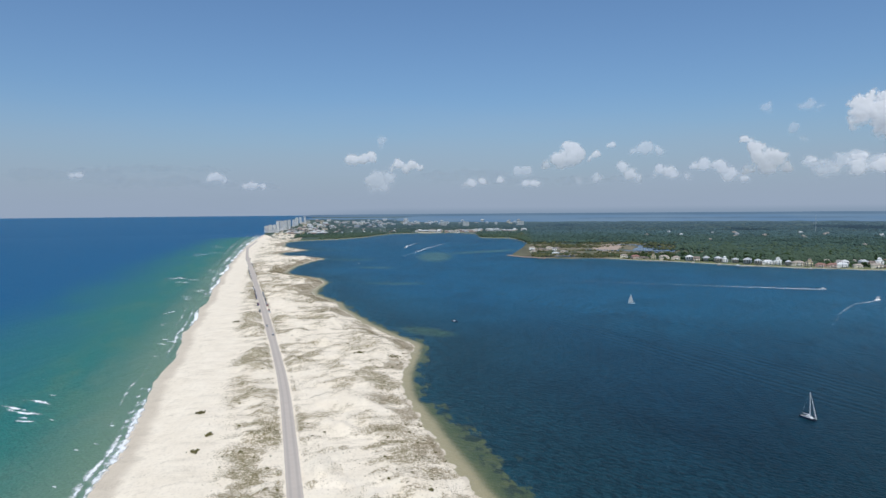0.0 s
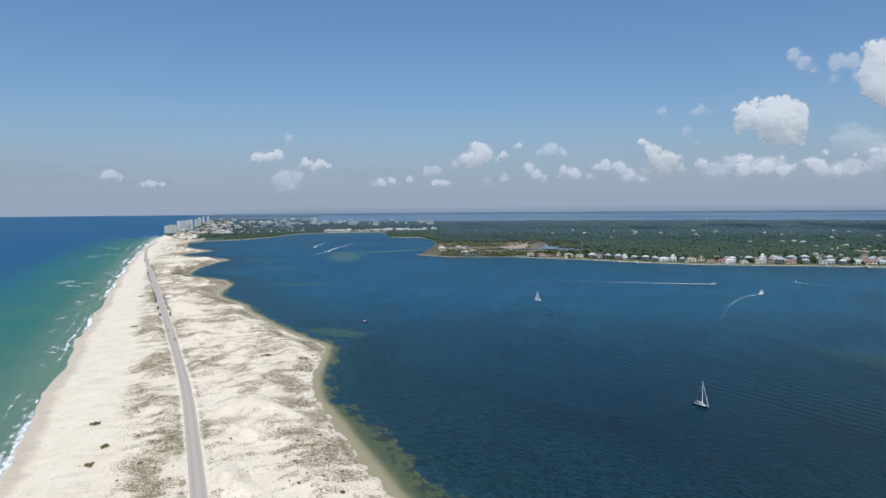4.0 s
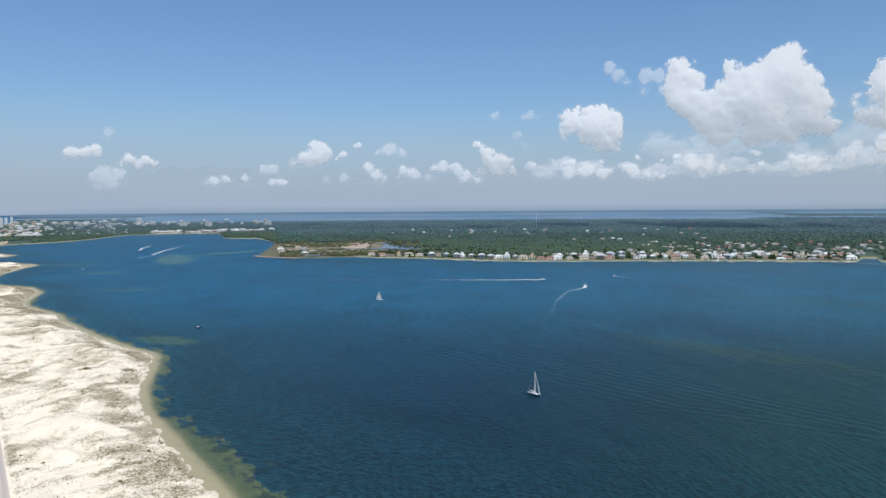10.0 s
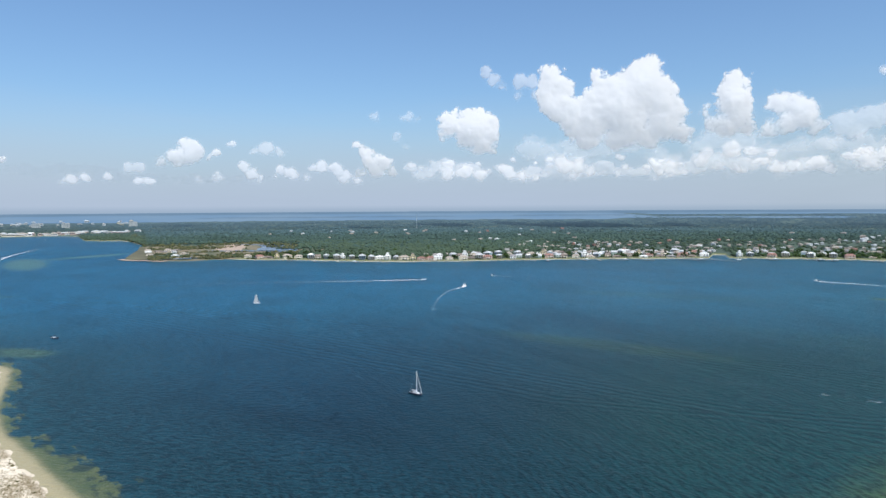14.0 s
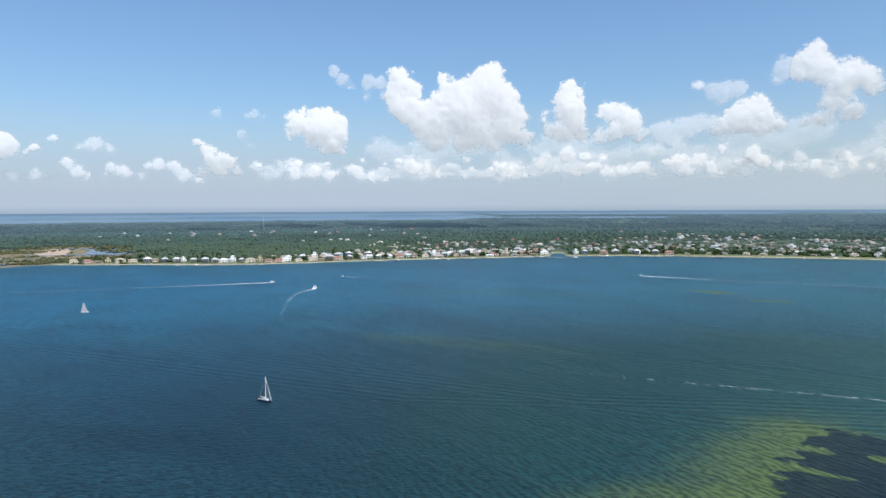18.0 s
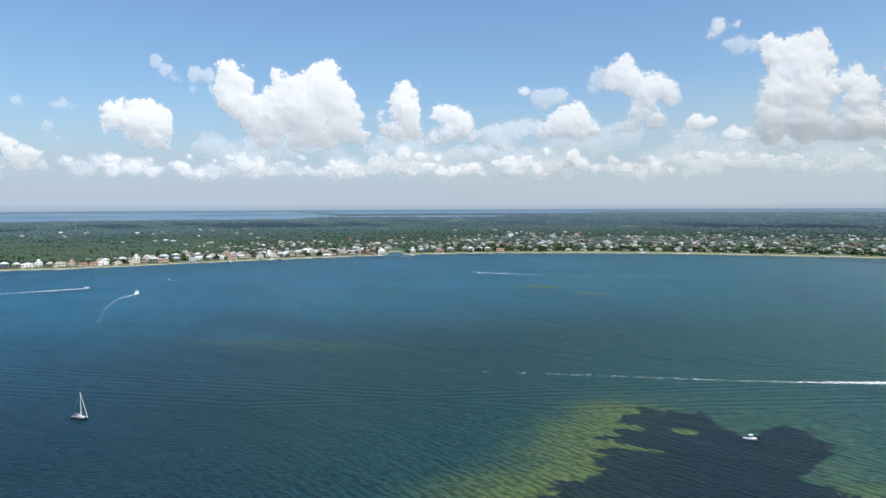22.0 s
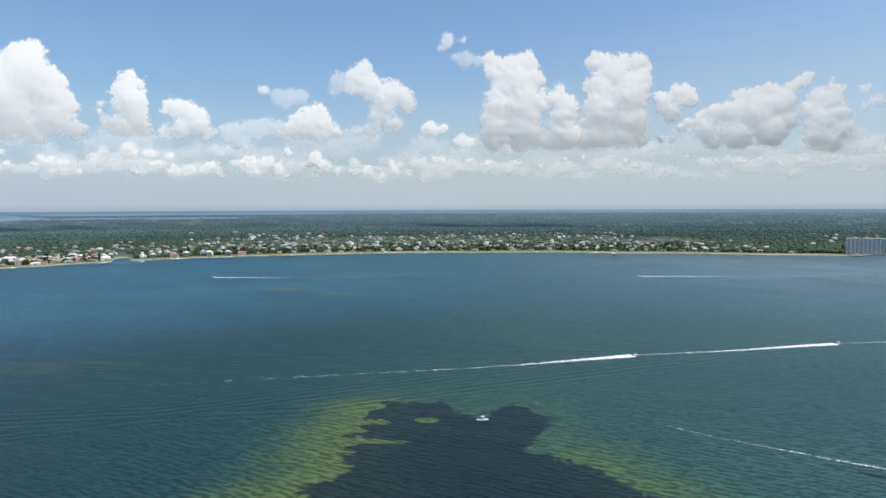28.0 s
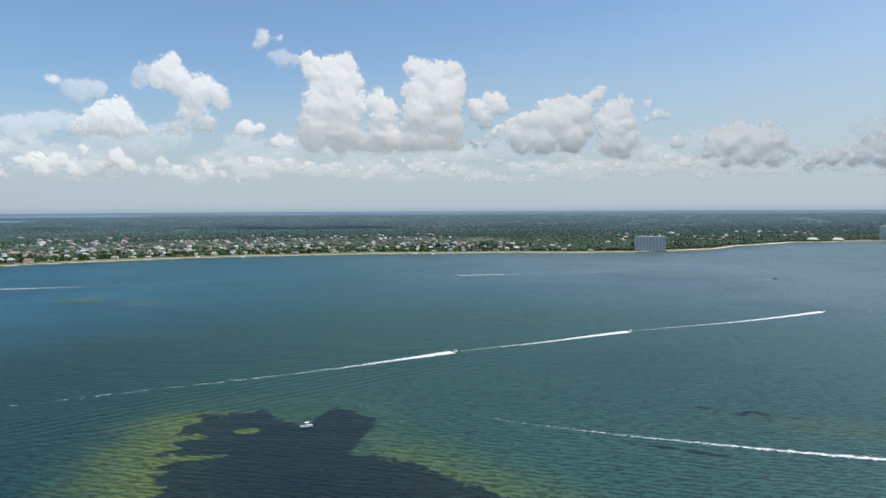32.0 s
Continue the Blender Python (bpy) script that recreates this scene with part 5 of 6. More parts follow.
# ---- trees between the houses ----
def tree(kind, seed):
    rng = np.random.default_rng(seed)
    pine = kind == "pine"
    ob = thing("tree", "tall slender pine tree beside the houses" if pine else "broad dark green live oak beside the houses", "tree", "shore trees")
    h = 13.0 if pine else 8.5
    bm = tube((0, 0, 0), (0.2, 0.1, h * 0.7), 0.32, 0.14)
    for k in range(5):
        a = k * 1.3 + seed
        z = h * (0.42 + 0.07 * k)
        limb = tube((0.1, 0.05, z), (math.cos(a) * 2.2, math.sin(a) * 2.2, z + 1.5), 0.12, 0.04, 5)
        tmp = bpy.data.meshes.new("limb")
        limb.to_mesh(tmp)
        limb.free()
        bm.from_mesh(tmp)
        bpy.data.meshes.remove(tmp)
    part("trunk", bm, BARK, ob)
    n = 22
    a, q = rng.random(n) * math.tau, rng.random(n)
    rad = (2.0 if pine else 3.9) * np.sqrt(rng.random(n)) * (1.2 - 0.6 * q)
    c = np.stack([np.cos(a) * rad, np.sin(a) * rad, h * (0.5 + 0.48 * q) if pine else h * (0.36 + 0.5 * q)], 1)
    v, f = clumps(c, (0.75 + 0.6 * rng.random(n)) * (1.0 if pine else 1.5), (0.6 + 0.4 * rng.random(n)) * (1.0 if pine else 1.2), seed, 0.45, 0.8)
    part("crown", array_mesh("crown", v, f, smooth=False), PINE if pine else OAK, ob)
    return ob


def build_trees():
    rng = random.Random(31)
    kinds = [tree("pine", 1), tree("pine", 2), tree("oak", 3), tree("oak", 4), tree("oak", 5)]
    first = set()
    for k in range(305):
        az = rng.uniform(-61, 40)
        if -24.9 < az < -22.3:
            continue
        x, y = polar(az, float(coast(az)) + rng.choice((rng.uniform(20, 60), rng.uniform(45, 130), rng.uniform(60, 300))))
        i = rng.choice((0, 1, 2, 2, 3, 3, 4))
        s = rng.uniform(0.7, 1.35)
        m = pose(x, y, float(ground_z(x, y)) - 0.2, 0, 0, rng.uniform(0, 360))
        if i not in first:
            first.add(i)
            kinds[i].matrix_basis = m
        else:
            copy_thing(kinds[i], m).scale = (s, s, s)


build_trees()


def build_thickets():
    """Low dark oaks and shrubs that fill the gardens between the houses."""
    g = np.random.default_rng(47)
    az = np.concatenate([g.uniform(-61, -25, 800), g.uniform(-22, 33, 2900)])
    deep = np.where(az < -25, g.uniform(42, 190, len(az)), np.abs(g.normal(0, 1, len(az))) * 170 + 44)
    R = coast(az) + deep
    x, y = np.sin(np.radians(az)) * R, np.cos(np.radians(az)) * R
    big = (0.6 + 0.7 * g.random(len(az))) * np.where(deep < 90, 1.15, 0.85)
    v, f = clumps(np.stack([x, y, ground_z(x, y) + 1.0 * big], 1), 3.2 * big, 2.9 * big, 48, 0.4)
    ob = new("garden_trees", array_mesh("garden_trees", v, f, smooth=True))
    ob.data.materials.append(OAK)
    tagged(ob, "dark green oaks and shrubs in gardens between the houses", "trees", kind="stuff")


build_thickets()


# ---- piers ----
def pier(az, length, width=3.0, head=0.0, roofed=False, turn=0.0):
    ob = thing("pier", "grey timber pier with roofed boat shelter" if roofed else "narrow grey timber pier on posts", "pier", "private piers")
    part("deck", boxes((-width / 2, width / 2, -length, 6, 1.75, 2.0)), PIER_WOOD, ob)
    n = int(length / 8) + 1
    for i in range(n):
        y = -length + 0.4 + i * 8
        part("post", boxes((-width / 2 - 0.15, -width / 2 + 0.1, y - 0.12, y + 0.12, -2, 2.5)), PIER_WOOD, ob)
        part("post", boxes((width / 2 - 0.1, width / 2 + 0.15, y - 0.12, y + 0.12, -2, 2.5)), PIER_WOOD, ob)
    if head:
        part("platform", boxes((-head / 2, head / 2, -length - head * 0.6, -length, 1.75, 2.05)), PIER_WOOD, ob)
    if roofed:
        shelter = part("shelter_roof", hip_roof(bmesh.new(), -3.4, 3.4, -length - 8, -length - 1, 4.4, 1.5), ROOF["white_metal"] if int(length) % 2 else ROOF["grey_metal"], ob)
        for x in (-3.2, 3.2):
            for y in (-length - 7.8, -length - 1.2):
                part("shelter_post", boxes((x - 0.12, x + 0.12, y - 0.12, y + 0.12, -2, 4.2)), TIMBER, shelter)
    x, y = polar(az, float(coast(az)))
    ob.matrix_basis = pose(x, y, 0.1, 0, 0, -az + turn)


for a in ((-59.5, 42, 0, False, 50), (-56.2, 30, 6, False, 0), (-54.3, 34, 7, False, 0), (-50.8, 46, 6, True, -55), (-48.0, 30, 0, False, 0), (-46.3, 60, 0, False, -60),
          (-39.6, 45, 5, False, 45), (-37.0, 40, 6, True, 5), (-34.4, 38, 0, True, 20), (-33.0, 50, 4, False, 10), (-31.9, 46, 5, True, 30), (-30.3, 55, 4, False, 42),
          (-27.3, 60, 5, True, 50), (-26.0, 90, 7, True, 55), (-21.2, 50, 6, True, 38), (-20.2, 45, 5, False, 10), (-17.8, 45, 8, True, 30), (-16.9, 48, 6, True, 30),
          (-15.0, 60, 5, False, 50), (-13.2, 55, 0, False, 52), (-11.2, 40, 5, True, 10), (-8.0, 32, 0, False, 0), (-5.2, 44, 5, False, 0), (-3.2, 30, 4, True, 0),
          (0.4, 60, 8, True, -5), (2.6, 38, 0, False, 0), (5.8, 40, 4, False, 12), (9.5, 36, 5, True, 0), (13.2, 50, 6, True, 25), (15.4, 66, 10, True, 5),
          (16.6, 52, 0, False, -40), (20.6, 44, 6, False, 30), (22.3, 50, 0, False, 30), (25.6, 40, 5, False, 10)):
    pier(a[0], a[1] * 1.3, head=a[2], roofed=a[3], turn=a[4])


pier(33.9, 62, 6.0, 26, True, -28)
az = np.arange(35.2, 47.5, 0.4)
strip("beach_sand", [polar(q, float(coast(q)) + 8) for q in az], list(6 + 12 * fbm(az * 0.8, 4.0, octaves=3, seed=71)), 1.25, SAND, "bright white sand along the far shore", "beach", kind="structure")


# ---- tall buildings ----
def slab_tower(width, depth, floors, wall, label, bays=9, storey=3.3, group="towers"):
    """An apartment block with balcony slabs, dividing fins, recessed glass and a plant room; front is -y."""
    ob = thing("apartment_tower", label, "building", group)
    h = floors * storey
    part("wall", boxes((-width / 2, width / 2, -depth / 2 + 1.6, depth / 2, 0, h)), PAINT[wall], ob)
    part("roof", boxes((-width / 2 - 0.3, width / 2 + 0.3, -depth / 2 - 0.2, depth / 2 + 0.3, h, h + 0.9)), CONCRETE, ob, "pale concrete roof slab")
    b = width / bays
    for i in range(bays + 1):
        x = -width / 2 + i * b
        x0, x1 = max(-width / 2, x - 0.7), min(width / 2, x + 0.7)
        part("fin", boxes((x0, x1, -depth / 2, -depth / 2 + 1.55, 0, h)), PAINT[wall], ob)
    for k in range(floors):
        balcony = part("balcony", boxes((-width / 2 + 0.4, width / 2 - 0.4, -depth / 2 + 0.15, -depth / 2 + 1.55, k * storey + storey - 0.25, k * storey + storey)), CONCRETE, ob)
        part("railing", boxes((-width / 2 + 0.4, width / 2 - 0.4, -depth / 2 + 0.15, -depth / 2 + 0.22, k * storey, k * storey + 0.9)), PAINT["white"], balcony)
        for i in range(bays):
            x = -width / 2 + i * b
            part("window", boxes((x + min(1.6, b * 0.27), x + b - min(1.6, b * 0.27), -depth / 2 + 1.54, -depth / 2 + 1.62, k * storey + 0.5, k * storey + (1.9 if bays < 5 else 2.3))), TINTED, ob)
    for x in (-0.28, 0.05, 0.33):
        part("plant_room", boxes((width * x - 3, width * x + 3, -2, 4, h + 0.9, h + 3.6)), CONCRETE, ob)
    return ob


def stand(ob, az, r, turn=0.0, scale=1.0, z=None):
    x, y = polar(az, r)
    ob.matrix_basis = pose(x, y, (float(ground_z(x, y)) if z is None else z) - 0.2, 0, 0, -az + turn)
    ob.scale = (scale, scale, scale)
    return ob


stand(slab_tower(72, 17, 11, "white", "long grey-blue apartment tower with white balcony fins on the beach"), 33.35, 1785, 6)
part("podium", boxes((-38, 38, -14, 8, 0, 3.2)), PAINT["tan"], bpy.data.objects["apartment_tower"], "tan podium with parking")
stand(slab_tower(60, 18, 13, "white", "grey apartment tower farther along the beach", 8), 49.7, 2640, 10)
pavilion_spots = ((44.9, 2440), (46.5, 2470))
for az, r in pavilion_spots:
    pv = thing("beach_pavilion", "white-roofed beach pavilion on columns", "building", "pavilions")
    part("roof", hip_roof(bmesh.new(), -16, 16, -9, 9, 6.0, 5.0), ROOF["white_metal"], pv)
    part("wall", boxes((-13, 13, -6, 8, 0, 5.8)), PAINT["tan"], pv)
    for x in (-14, -5, 5, 14):
        part("column", boxes((x - 0.4, x + 0.4, -8.6, -7.8, 0, 5.8)), PAINT["white"], pv)
    stand(pv, az, r)

# the resort town at the end of the island
TOWN = ((-90.75, 3640, 26, 10), (-90.45, 3640, 24, 11), (-90.15, 3650, 22, 11), (-89.85, 3690, 22, 16), (-89.6, 3760, 26, 15), (-89.25, 3800, 28, 15), (-88.95, 3850, 22, 18),
        (-88.6, 4020, 22, 14), (-88.35, 4100, 24, 16), (-88.05, 4250, 20, 13), (-87.7, 4350, 20, 11), (-76.27, 3990, 44, 8), (-74.4, 3970, 42, 8), (-69.88, 4010, 48, 8))
for k, (az, r, w, floors) in enumerate(TOWN):
    stand(slab_tower(w * (0.72 if k < 11 else 1.0), 15, floors, "white" if k < 11 else "cream", "pale high-rise apartment tower of the resort town" if k < 11 else "cream apartment block by the inlet",
                     4, group="resort towers"), az, r, (k * 37) % 50 - 25, 0.85 if k > 5 else 1.0)


def town_block(az, r, w, d, h, wall, roof):
    ob = thing("town_building", "low white building of the distant resort town", "building", "town buildings")
    part("wall", boxes((-w / 2, w / 2, -d / 2, d / 2, 0, h)), PAINT[wall], ob)
    part("roof", hip_roof(bmesh.new(), -w / 2, w / 2, -d / 2, d / 2, h, h * 0.35), ROOF[roof], ob)
    part("window", boxes((-w / 2 + 1, w / 2 - 1, -d / 2 - 0.06, -d / 2 + 0.02, h * 0.35, h * 0.7)), GLASS, ob)
    stand(ob, az, r, (az * 50) % 40 - 20)


rng = random.Random(77)
for lo, hi, r0, r1, count in ((-90.0, -86, 3300, 3850, 44), (-88, -79, 3900, 4420, 76), (-78.6, -73.6, 3400, 3520, 40), (-73.8, -69, 3430, 3600, 26), (-80, -70, 4080, 4300, 26)):
    for _ in range(count):
        az = rng.uniform(lo, hi)
        town_block(az, rng.uniform(r0, r1), rng.uniform(12, 30), rng.uniform(10, 16), rng.uniform(5, 11), rng.choice(("white", "white", "cream", "coral", "yellow")),
                   rng.choice(("white_metal", "white_metal", "grey_metal", "tan_shingle", "tan_shingle")))

mast = thing("radio_mast", "thin grey lattice radio mast above the woods", "mast")
part("lattice", tube((0, 0, 0), (0, 0, 78), 1.0, 0.5, 4), ALLOY, mast)
for k in range(3):
    a = k * 2.1
    part("guy_wire", tube((math.cos(a) * 30, math.sin(a) * 30, 0), (0, 0, 66), 0.08, 0.08, 4), ALLOY, mast)
stand(mast, -47.75, 3560)


# ---- boats ----
def hull_mesh(length, beam, height, keel=0.5, raked=0.12, sections=12):
    """Lofted hull with bow towards +x, waterline at z = 0, with a deck."""
    bm = bmesh.new()
    rings = []
    for i in range(sections):
        u = i / (sections - 1)
        w = beam / 2 * (0.82 + 0.18 * math.sin(u * 3.1)) * (1 - max(0, (u - 0.45) / 0.55) ** 2.2)
        w = max(w, 0.02)
        x = -length / 2 + length * u
        sheer = height * (0.85 + 0.35 * u * u)
        prof = ((0, -keel * (1 - 0.8 * u * u)), (w * 0.75, -keel * 0.4), (w * 0.95, height * 0.25), (w, sheer))
        ring = [bm.verts.new((x + raked * height * q, s * p, q)) for s, pts in ((-1, prof[::-1]), (1, prof[1:])) for p, q in pts]
        rings.append(ring)
    for a, b in zip(rings, rings[1:]):
        for k in range(6):
            bm.faces.new((a[k], a[k + 1], b[k + 1], b[k]))
        bm.faces.new((a[6], a[0], b[0], b[6]))
    bm.faces.new(rings[0])
    bm.faces.new(rings[-1][::-1])
    bmesh.ops.recalc_face_normals(bm, faces=bm.faces)
    return bm


def at_sea(ob, x, y, heading, scale=1.0):
    """heading: degrees clockwise from north towards which the bow points."""
    ob.matrix_basis = pose(x, y, float(lift(x, y)) + 0.05, 0, 0, 90 - heading)
    ob.scale = (scale, scale, scale)
    return ob


def sailboat(label, sailing):
    ob = thing("sailboat", label, "sailboat")
    part("hull", hull_mesh(10.2, 3.0, 0.95), GEL if sailing else NAVY, ob, "" if sailing else "dark navy hull", smooth=True)
    part("deck", boxes((-4.6, 3.4, -1.1, 1.1, 0.9, 1.02)), GEL, ob)
    bm = boxes((-1.6, 2.2, -0.85, 0.85, 1.0, 1.55))
    bmesh.ops.bevel(bm, geom=bm.edges[:], offset=0.15, segments=2, affect="EDGES")
    cabin = part("cabin", bm, GEL, ob)
    for s in (-0.86, 0.86):
        part("cabin_window", boxes((-1.2, 1.6, s - 0.02, s + 0.02, 1.2, 1.4)), GLASS, cabin)
    part("mast", tube((0.8, 0, 1.0), (0.8, 0, 14.2), 0.2, 0.16), GEL, ob)
    part("boom", tube((0.8, 0, 2.1), (-3.6, 0, 2.0), 0.08), ALLOY, ob)
    part("forestay", tube((5.0, 0, 1.1), (0.8, 0, 13.8), 0.13, 0.09, 5), CANVAS, ob, "furled jib on the forestay")
    part("backstay", tube((-4.9, 0, 1.0), (0.8, 0, 14.0), 0.03, 0.03, 4), ALLOY, ob)
    for s in (-1, 1):
        part("shroud", tube((0.6, s * 1.35, 1.0), (0.8, 0, 11), 0.02, 0.02, 4), ALLOY, ob)
    if sailing:
        for name, pts in (("mainsail", ((0.7, 2.3), (0.7, 13.6), (-3.4, 2.2))), ("jib", ((4.9, 1.4), (1.0, 12.6), (0.9, 1.8)))):
            bm = bmesh.new()
            n = 7
            rows = []
            for i in range(n):
                u = i / (n - 1)
                a, b = Vector(pts[0]).lerp(Vector(pts[1]), u), Vector(pts[2]).lerp(Vector(pts[1]), u)
                rows.append([bm.verts.new((*(lambda q: (q.x, 0.55 * math.sin(math.pi * k / 4) * (1 - u)))(a.lerp(b, k / 4)), a.lerp(b, k / 4).y)) for k in range(5)])
            for p, q in zip(rows, rows[1:]):
                for k in range(4):
                    bm.faces.new((p[k], p[k + 1], q[k + 1], q[k]))
            bmesh.ops.solidify(bm, geom=bm.faces[:], thickness=0.03)
            part(name, bm, CANVAS, ob, smooth=True)
    else:
        part("furled_sail", tube((0.7, 0, 2.35), (-3.4, 0, 2.25), 0.2, 0.13), CANVAS, ob, "white mainsail furled on the boom")
        part("cockpit", boxes((-4.2, -1.7, -0.8, 0.8, 1.02, 1.12)), TIMBER, ob)
    return ob


def cruiser(label):
    ob = thing("motor_cruiser", label, "boat")
    part("hull", hull_mesh(12.5, 4.2, 1.7), GEL, ob, smooth=True)
    cabin = part("cabin", boxes((-1.8, 3.2, -1.6, 1.6, 1.6, 3.3)), GEL, ob)
    part("windscreen", boxes((3.2, 3.28, -1.4, 1.4, 2.2, 3.1)), GLASS, cabin)
    for s in (-1.63, 1.63):
        part("cabin_window", boxes((-1.2, 2.8, s - 0.03, s + 0.03, 2.3, 3.0)), GLASS, cabin)
    part("flybridge", boxes((-1.6, 1.8, -1.4, 1.4, 3.3, 4.0)), GEL, ob)
    hardtop = part("hardtop", boxes((-1.6, 1.4, -1.4, 1.4, 5.4, 5.55)), GEL, ob)
    for x in (-1.4, 1.2):
        for y in (-1.2, 1.2):
            part("post", boxes((x - 0.05, x + 0.05, y - 0.05, y + 0.05, 4.0, 5.4)), ALLOY, hardtop)
    return ob


def console_boat(label, dark=False):
    ob = thing("motorboat", label, "boat", "motorboats")
    part("hull", hull_mesh(7.6, 2.5, 0.9, 0.35), NAVY if dark else GEL, ob, smooth=True)
    for s in (-1.1, 1.1):
        part("gunwale", boxes((-3.7, 1.2, s - 0.1, s + 0.1, 0.82, 0.95)), GEL, ob)
    console = part("console", boxes((-0.7, 0.4, -0.5, 0.5, 0.85, 1.7)), GEL, ob)
    part("windscreen", boxes((0.35, 0.42, -0.45, 0.45, 1.7, 2.05)), GLASS, console)
    top = part("top", boxes((-1.4, 0.9, -0.95, 0.95, 2.55, 2.66)), GEL if not dark else NAVY, ob, "white T-top canopy")
    for x in (-1.1, 0.6):
        for y in (-0.7, 0.7):
            part("top_post", boxes((x - 0.03, x + 0.03, y - 0.03, y + 0.03, 0.9, 2.56)), ALLOY, top)
    part("seat", boxes((-1.8, -1.1, -0.6, 0.6, 0.85, 1.35)), GEL, ob)
    for y in (-0.4, 0.4):
        part("outboard", boxes((-4.4, -3.85, y - 0.22, y + 0.22, 0.3, 1.5)), RUBBER, ob, "black outboard motor")
    return ob


def wake(pts, w0, w1, strong=True, label="white foaming wake of a speeding motorboat", power=1.0):
    n = len(pts)
    half = [(1.15 if strong else 0.7) * (w0 + (w1 - w0) * k / (n - 1)) for k in range(n)]
    strip("wake", pts, half, 0.09, WAKE if strong else OLD_WAKE, label, "wake", strength=[power * v for v in (1.4, 1.1, 0.85, 0.7, 0.55, 0.45)] if strong else [power * v for v in (1.0, 0.8, 0.6, 0.4, 0.2)])


at_sea(sailboat("moored white and navy sailboat with bare mast", False), -297, 268, 87)
at_sea(sailboat("small white sailboat under full sail", True), -722, 402, 226, 0.8)
at_sea(cruiser("white motor cruiser under way with curved wake"), -659, 688, 340, 0.95)
wake([(-657, 684), (-656, 664), (-636, 628), (-590, 568), (-536, 509), (-465, 438)], 2.0, 9.0, False, "fading curved wake of the cruiser", 0.75)
wake([(-658, 683), (-652, 665), (-643, 645)], 1.6, 2.5)
at_sea(console_boat("white speedboat racing across the lagoon"), -772, 715, 38)
wake([(-774, 712), (-830, 635), (-920, 517)], 4.5, 2.6)
wake([(-900, 543), (-963, 465), (-1029, 388), (-1090, 310), (-1130, 250)], 4.0, 7.0, False, "fading wake line across the lagoon")
at_sea(console_boat("small white motorboat with short wake"), -738, 835, 285)
wake([(-735, 835), (-712, 842), (-680, 849)], 2.0, 1.6)
wake([(-690, 849), (-600, 862), (-480, 868)], 1.6, 3.0, False)
at_sea(console_boat("white speedboat heading towards the shore houses"), -330, 1087, 280)
wake([(-327, 1086), (-245, 1082), (-140, 1085)], 4.0, 3.0)
wake([(-160, 1085), (-60, 1090), (60, 1092), (220, 1090)], 5.0, 8.0, False)
at_sea(console_boat("small dark motorboat lying still", True), -651, 170, 60)
at_sea(console_boat("white centre-console fishing boat at anchor over seagrass"), 30, 346, 265, 0.85)
at_sea(console_boat("white speedboat with long straight wake"), 338, 1062, 276)
wake([(341, 1062), (430, 1054), (560, 1044)], 5.0, 4.0)
wake([(500, 1049), (711, 1036), (950, 1030), (1250, 1040)], 6.0, 8.0, False)
at_sea(console_boat("small white jet boat trailing a broad foaming wake"), 156, 496, 78, 0.6)
wake([(154, 495), (120, 485), (80, 473), (38, 462)], 7.0, 4.0)
wake([(60, 468), (38, 462), (-55, 446), (-180, 424), (-300, 395)], 5.0, 9.0, False, power=0.62)
at_sea(console_boat("small white jet boat following the same line"), 330, 531, 80, 0.6)
wake([(328, 530), (290, 522), (238, 509), (200, 503), (160, 497)], 6.0, 4.0)
at_sea(console_boat("small white jet boat far ahead of the others"), 585, 570, 76, 0.7)
wake([(582, 569), (520, 555), (455, 543), (400, 538), (334, 532)], 5.6, 4.2)
wake([(330, 190), (262, 228), (226, 251), (178, 285), (137, 317), (122, 334)], 4.2, 1.6, power=0.9)
at_sea(console_boat("small dark motorboat with short wake far off", True), 778, 850, 85)
wake([(774, 850), (750, 849), (716, 847)], 2.5, 1.6)
at_sea(console_boat("white motorboat near the sandy shore"), 1106, 1219, 190)
wake([(1107, 1224), (1112, 1250), (1118, 1285)], 3.0, 4.0)
for x, y, far in ((-1790, 362, (-2250, 560)), (-2010, 372, (-2330, 480))):
    at_sea(console_boat("white motorboat crossing the wide lagoon"), x, y, 250, 1.3)
    wake([(x - 4, y + 2), ((x * 2 + far[0]) / 3, (y * 2 + far[1]) / 3 - 8), far], 3.5, 7.0)
wake([(-1790, 362), (-1700, 320), (-1600, 290), (-1540, 300)], 4, 9, False, "curved old wake of a turning boat")
at_sea(console_boat("small white motorboat lying off the sand spit"), -1440, 168, 280)
at_sea(console_boat("small white motorboat lying off the inlet"), -2830, 720, 280, 1.3)


# ---- cars ----
CAR_PAINT = [worn(k + "_car_paint", c, 0.3, bump=0.0) for k, c in dict(white=(0.75, 0.75, 0.74), silver=(0.45, 0.46, 0.47), black=(0.03, 0.03, 0.035),
                                                                  red=(0.4, 0.03, 0.03), blue=(0.05, 0.1, 0.25), tan=(0.4, 0.34, 0.26)).items()]
CAR_WORDS = ("white", "silver", "black", "red", "blue", "tan")


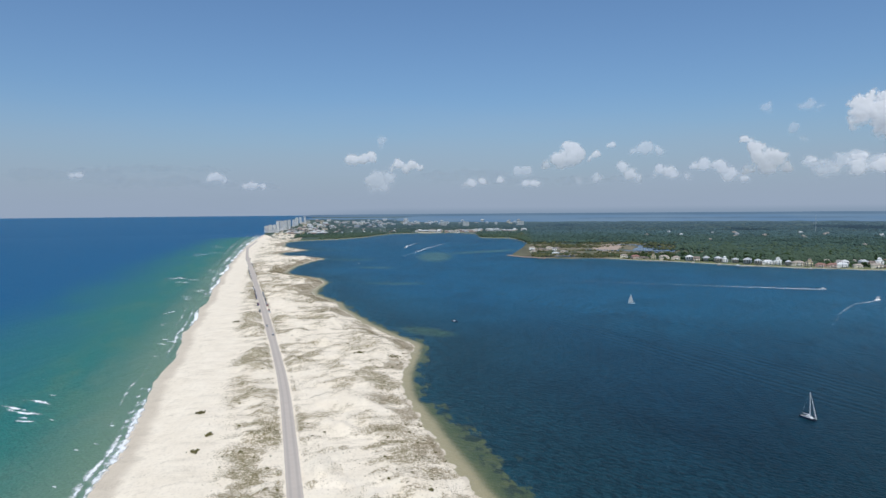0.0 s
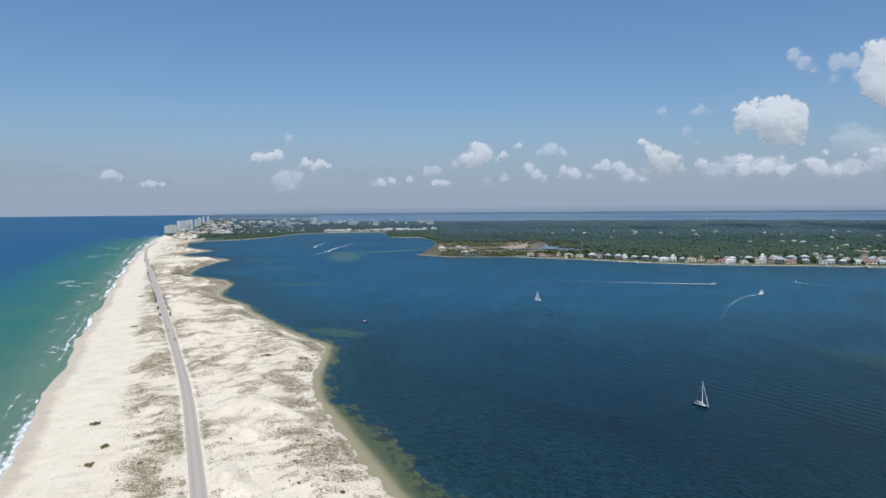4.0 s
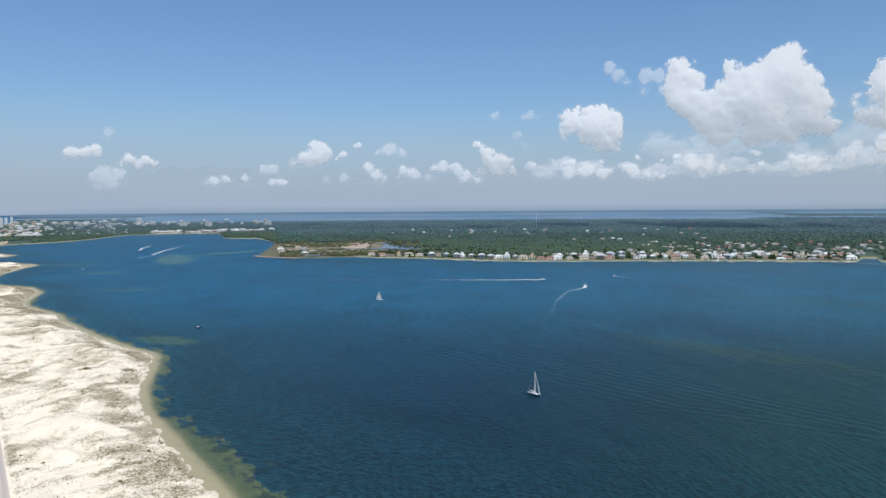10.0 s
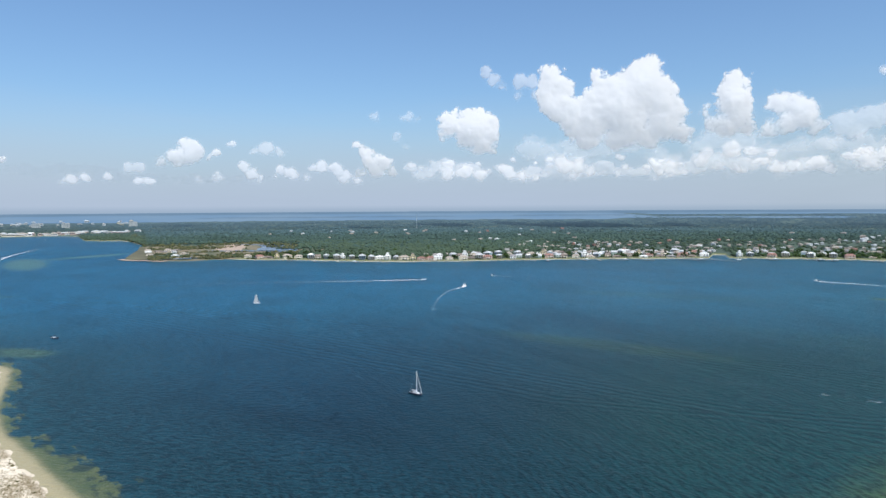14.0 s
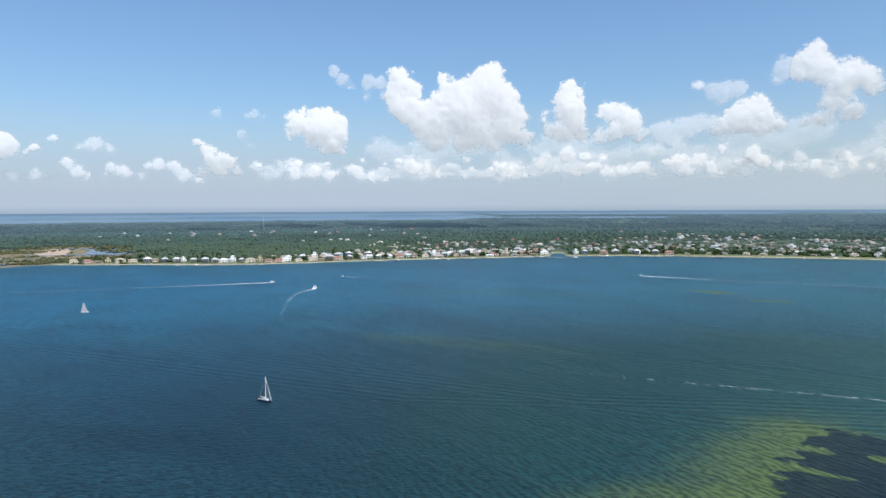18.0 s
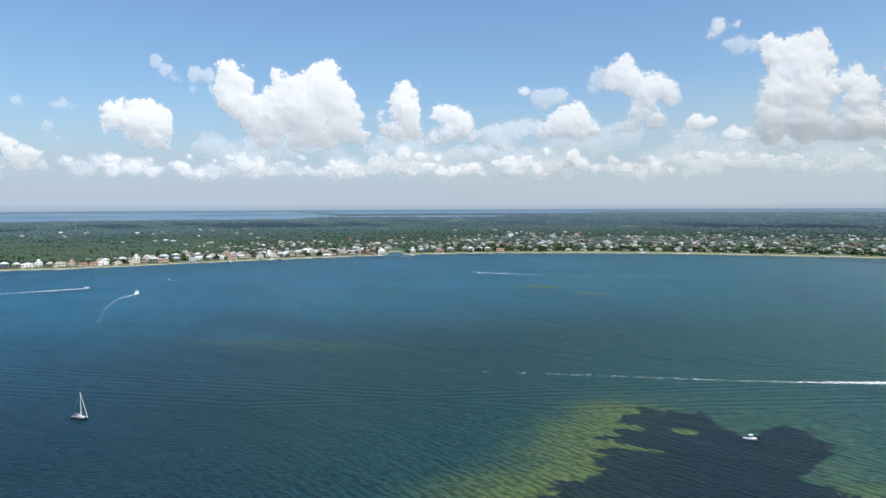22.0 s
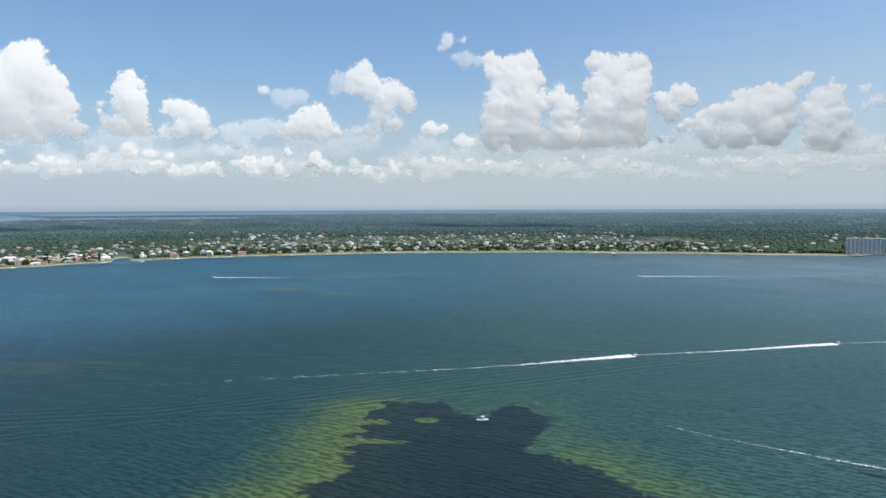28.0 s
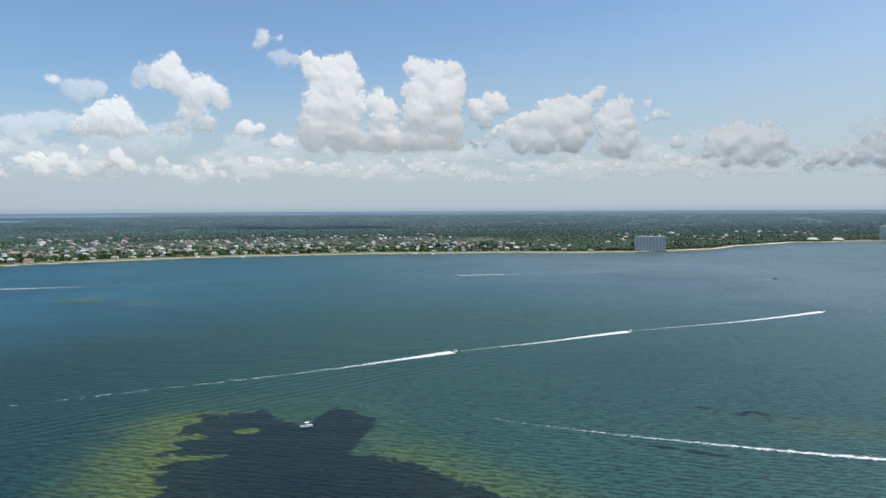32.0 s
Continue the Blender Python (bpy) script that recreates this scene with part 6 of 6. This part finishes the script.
def car(k, pickup=False):
    ob = thing("car", f"{CAR_WORDS[k]} {'pickup truck' if pickup else 'sport utility car'} on the beach road", "car", "cars along the road")
    bm = boxes((-2.3, 2.3, -0.92, 0.92, 0.35, 1.0))
    bmesh.ops.bevel(bm, geom=bm.edges[:], offset=0.14, segments=2, affect="EDGES")
    part("body", bm, CAR_PAINT[k], ob)
    bm = bmesh.new()
    x0, x1 = (-0.4, 1.1) if pickup else (-2.0, 0.9)
    lo = [bm.verts.new((x, y, 0.98)) for x, y in ((x0, -0.86), (x1 + 0.5, -0.86), (x1 + 0.5, 0.86), (x0, 0.86))]
    hi = [bm.verts.new((x, y, 1.6)) for x, y in ((x0 + 0.25, -0.72), (x1 - 0.1, -0.72), (x1 - 0.1, 0.72), (x0 + 0.25, 0.72))]
    for i in range(4):
        bm.faces.new((lo[i], lo[(i + 1) % 4], hi[(i + 1) % 4], hi[i]))
    bm.faces.new(hi)
    bm.faces.new(lo[::-1])
    part("windows", bm, GLASS, ob)
    part("roof", boxes((x0 + 0.3, x1 - 0.15, -0.7, 0.7, 1.6, 1.66)), CAR_PAINT[k], ob)
    for x in (-1.45, 1.45):
        for y in (-0.85, 0.85):
            wheel = part("wheel", tube((x, y - 0.11, 0.34), (x, y + 0.11, 0.34), 0.34, sides=12), RUBBER, ob)
            part("rim", tube((x, y - 0.115, 0.34), (x, y + 0.115, 0.34), 0.2, sides=8), ALLOY, wheel)
    return ob


def build_cars():
    rng = random.Random(4)
    cars = [car(k % 6, k > 5) for k in range(8)]
    first = set()
    spots = [(-663, -1.4, 0), (-613, 1.4, 180)]
    for side, lo, hi, n in ((-1, 735, 1700, 46), (1, 735, 960, 22), (1, 960, 1650, 16)):
        for _ in range(n):
            spots.append((-rng.uniform(lo, hi), side * (4.6 + rng.random() * 0.6), rng.choice((0, 180)) + rng.uniform(-6, 6)))
    spots += [(-3000 - 12 * k, 40 + (k % 5) * 14, 0) for k in range(20)]
    for x, off, turn in spots:
        y = float(road_line(x)) + off
        slope = math.degrees(math.atan2(float(road_line(x - 8) - road_line(x + 8)), -16))
        i = rng.randrange(len(cars))
        m = pose(x, y, float(max(island_z(x, y), island_z(x, road_line(x)))) + 0.1, 0, 0, slope + turn)
        if i not in first:
            first.add(i)
            cars[i].matrix_basis = m
        else:
            copy_thing(cars[i], m)


build_cars()


# ---- dune plants ----
def scatter_plants():
    rng = np.random.default_rng(91)
    n = 110000
    x = -np.exp(rng.uniform(math.log(215), math.log(1500), n))
    lo, hi = gulf_edge(x) + 36, bay_edge(x) - 2
    y = lo + (hi - lo) * rng.random(n)
    south, north = y - gulf_edge(x), bay_edge(x) - y
    cover = plant_cover(x, y, south, north) + 0.5 * heath_cover(x, y, south, north)
    keep = (rng.random(n) < cover ** 1.3 * 0.8 + 0.006) & (np.abs(y - road_line(x)) > 4.4)
    x, y = x[keep], y[keep]
    n = len(x)
    z = island_z(x, y)
    s = (0.28 + 0.3 * rng.random(n)) * np.maximum(1, -x / 800)
    blades = 5
    a = rng.random((n, blades)) * math.tau
    lean = (0.25 + 0.6 * rng.random((n, blades))) * s[:, None]
    root = np.stack([x[:, None] + np.cos(a) * s[:, None] * 0.25, y[:, None] + np.sin(a) * s[:, None] * 0.25, np.repeat(z[:, None] - 0.05, blades, 1)], -1)
    side = np.stack([-np.sin(a), np.cos(a), 0 * a], -1) * (0.16 * s)[:, None, None]
    tip = root + np.stack([np.cos(a) * lean, np.sin(a) * lean, (0.6 + 0.5 * rng.random((n, blades))) * s[:, None]], -1)
    v = np.stack([root - side, root + side, tip], 2).reshape(-1, 3)
    ob = new("dune_grass", array_mesh("dune_grass", v, np.arange(len(v)).reshape(-1, 3), smooth=False))
    ob.data.materials.append(DUNE_GRASS)
    tagged(ob, "tufts of dry olive dune grass on white sand", "grass", kind="stuff")
    n = 2400
    x = -np.exp(rng.uniform(math.log(215), math.log(1700), n))
    lo, hi = gulf_edge(x) + 45, bay_edge(x) - 3
    y = lo + (hi - lo) * rng.random(n)
    south, north = y - gulf_edge(x), bay_edge(x) - y
    keep = (rng.random(n) < plant_cover(x, y, south, north) * 0.3 + heath_cover(x, y, south, north) * 0.6 + 0.02) & (np.abs(y - road_line(x)) > 5.5)
    x, y = x[keep], y[keep]
    s = 0.25 + 0.6 * rng.random(len(x)) ** 3 * np.maximum(1, -x / 700)
    v, f = clumps(np.stack([x, y, island_z(x, y) + 0.1], 1), s * 1.2, s * 0.7, 17, 0.5)
    ob = new("low_shrubs", array_mesh("low_shrubs", v, f, smooth=False))
    ob.data.materials.append(SHRUB)
    tagged(ob, "low dark green shrubs dotted over the dunes", "shrub", kind="stuff")
    spots = ((-738, 16, 7), (-738, 44, 5.5), (-520, 60, 3.5), (-480, -60, 0), (-385, -42, 2.4), (-322, -38, 2.2), (-345, -34, 2.0), (-700, -40, 4), (-950, -45, 4), (-545, 3, 0), (-500, 84, 5))
    for k, (x, y, s) in enumerate(spots):
        if not s:
            continue
        g = np.random.default_rng(200 + k)
        c = np.stack([x + g.normal(0, s * 0.55, 40), y + g.normal(0, s * 0.5, 40), np.zeros(40)], 1)
        c[:, 2] = island_z(c[:, 0], c[:, 1]) + 0.2
        v, f = clumps(c, 0.25 + 0.4 * g.random(40), 0.2 + 0.35 * g.random(40), 30 + k, 0.5)
        ob = new("dune_thicket", array_mesh("dune_thicket", v, f, smooth=False))
        ob.data.materials.append(SHRUB)
        tagged(ob, "dark green thicket of dune shrubs on sand", "shrub", "thickets", "stuff")


scatter_plants()
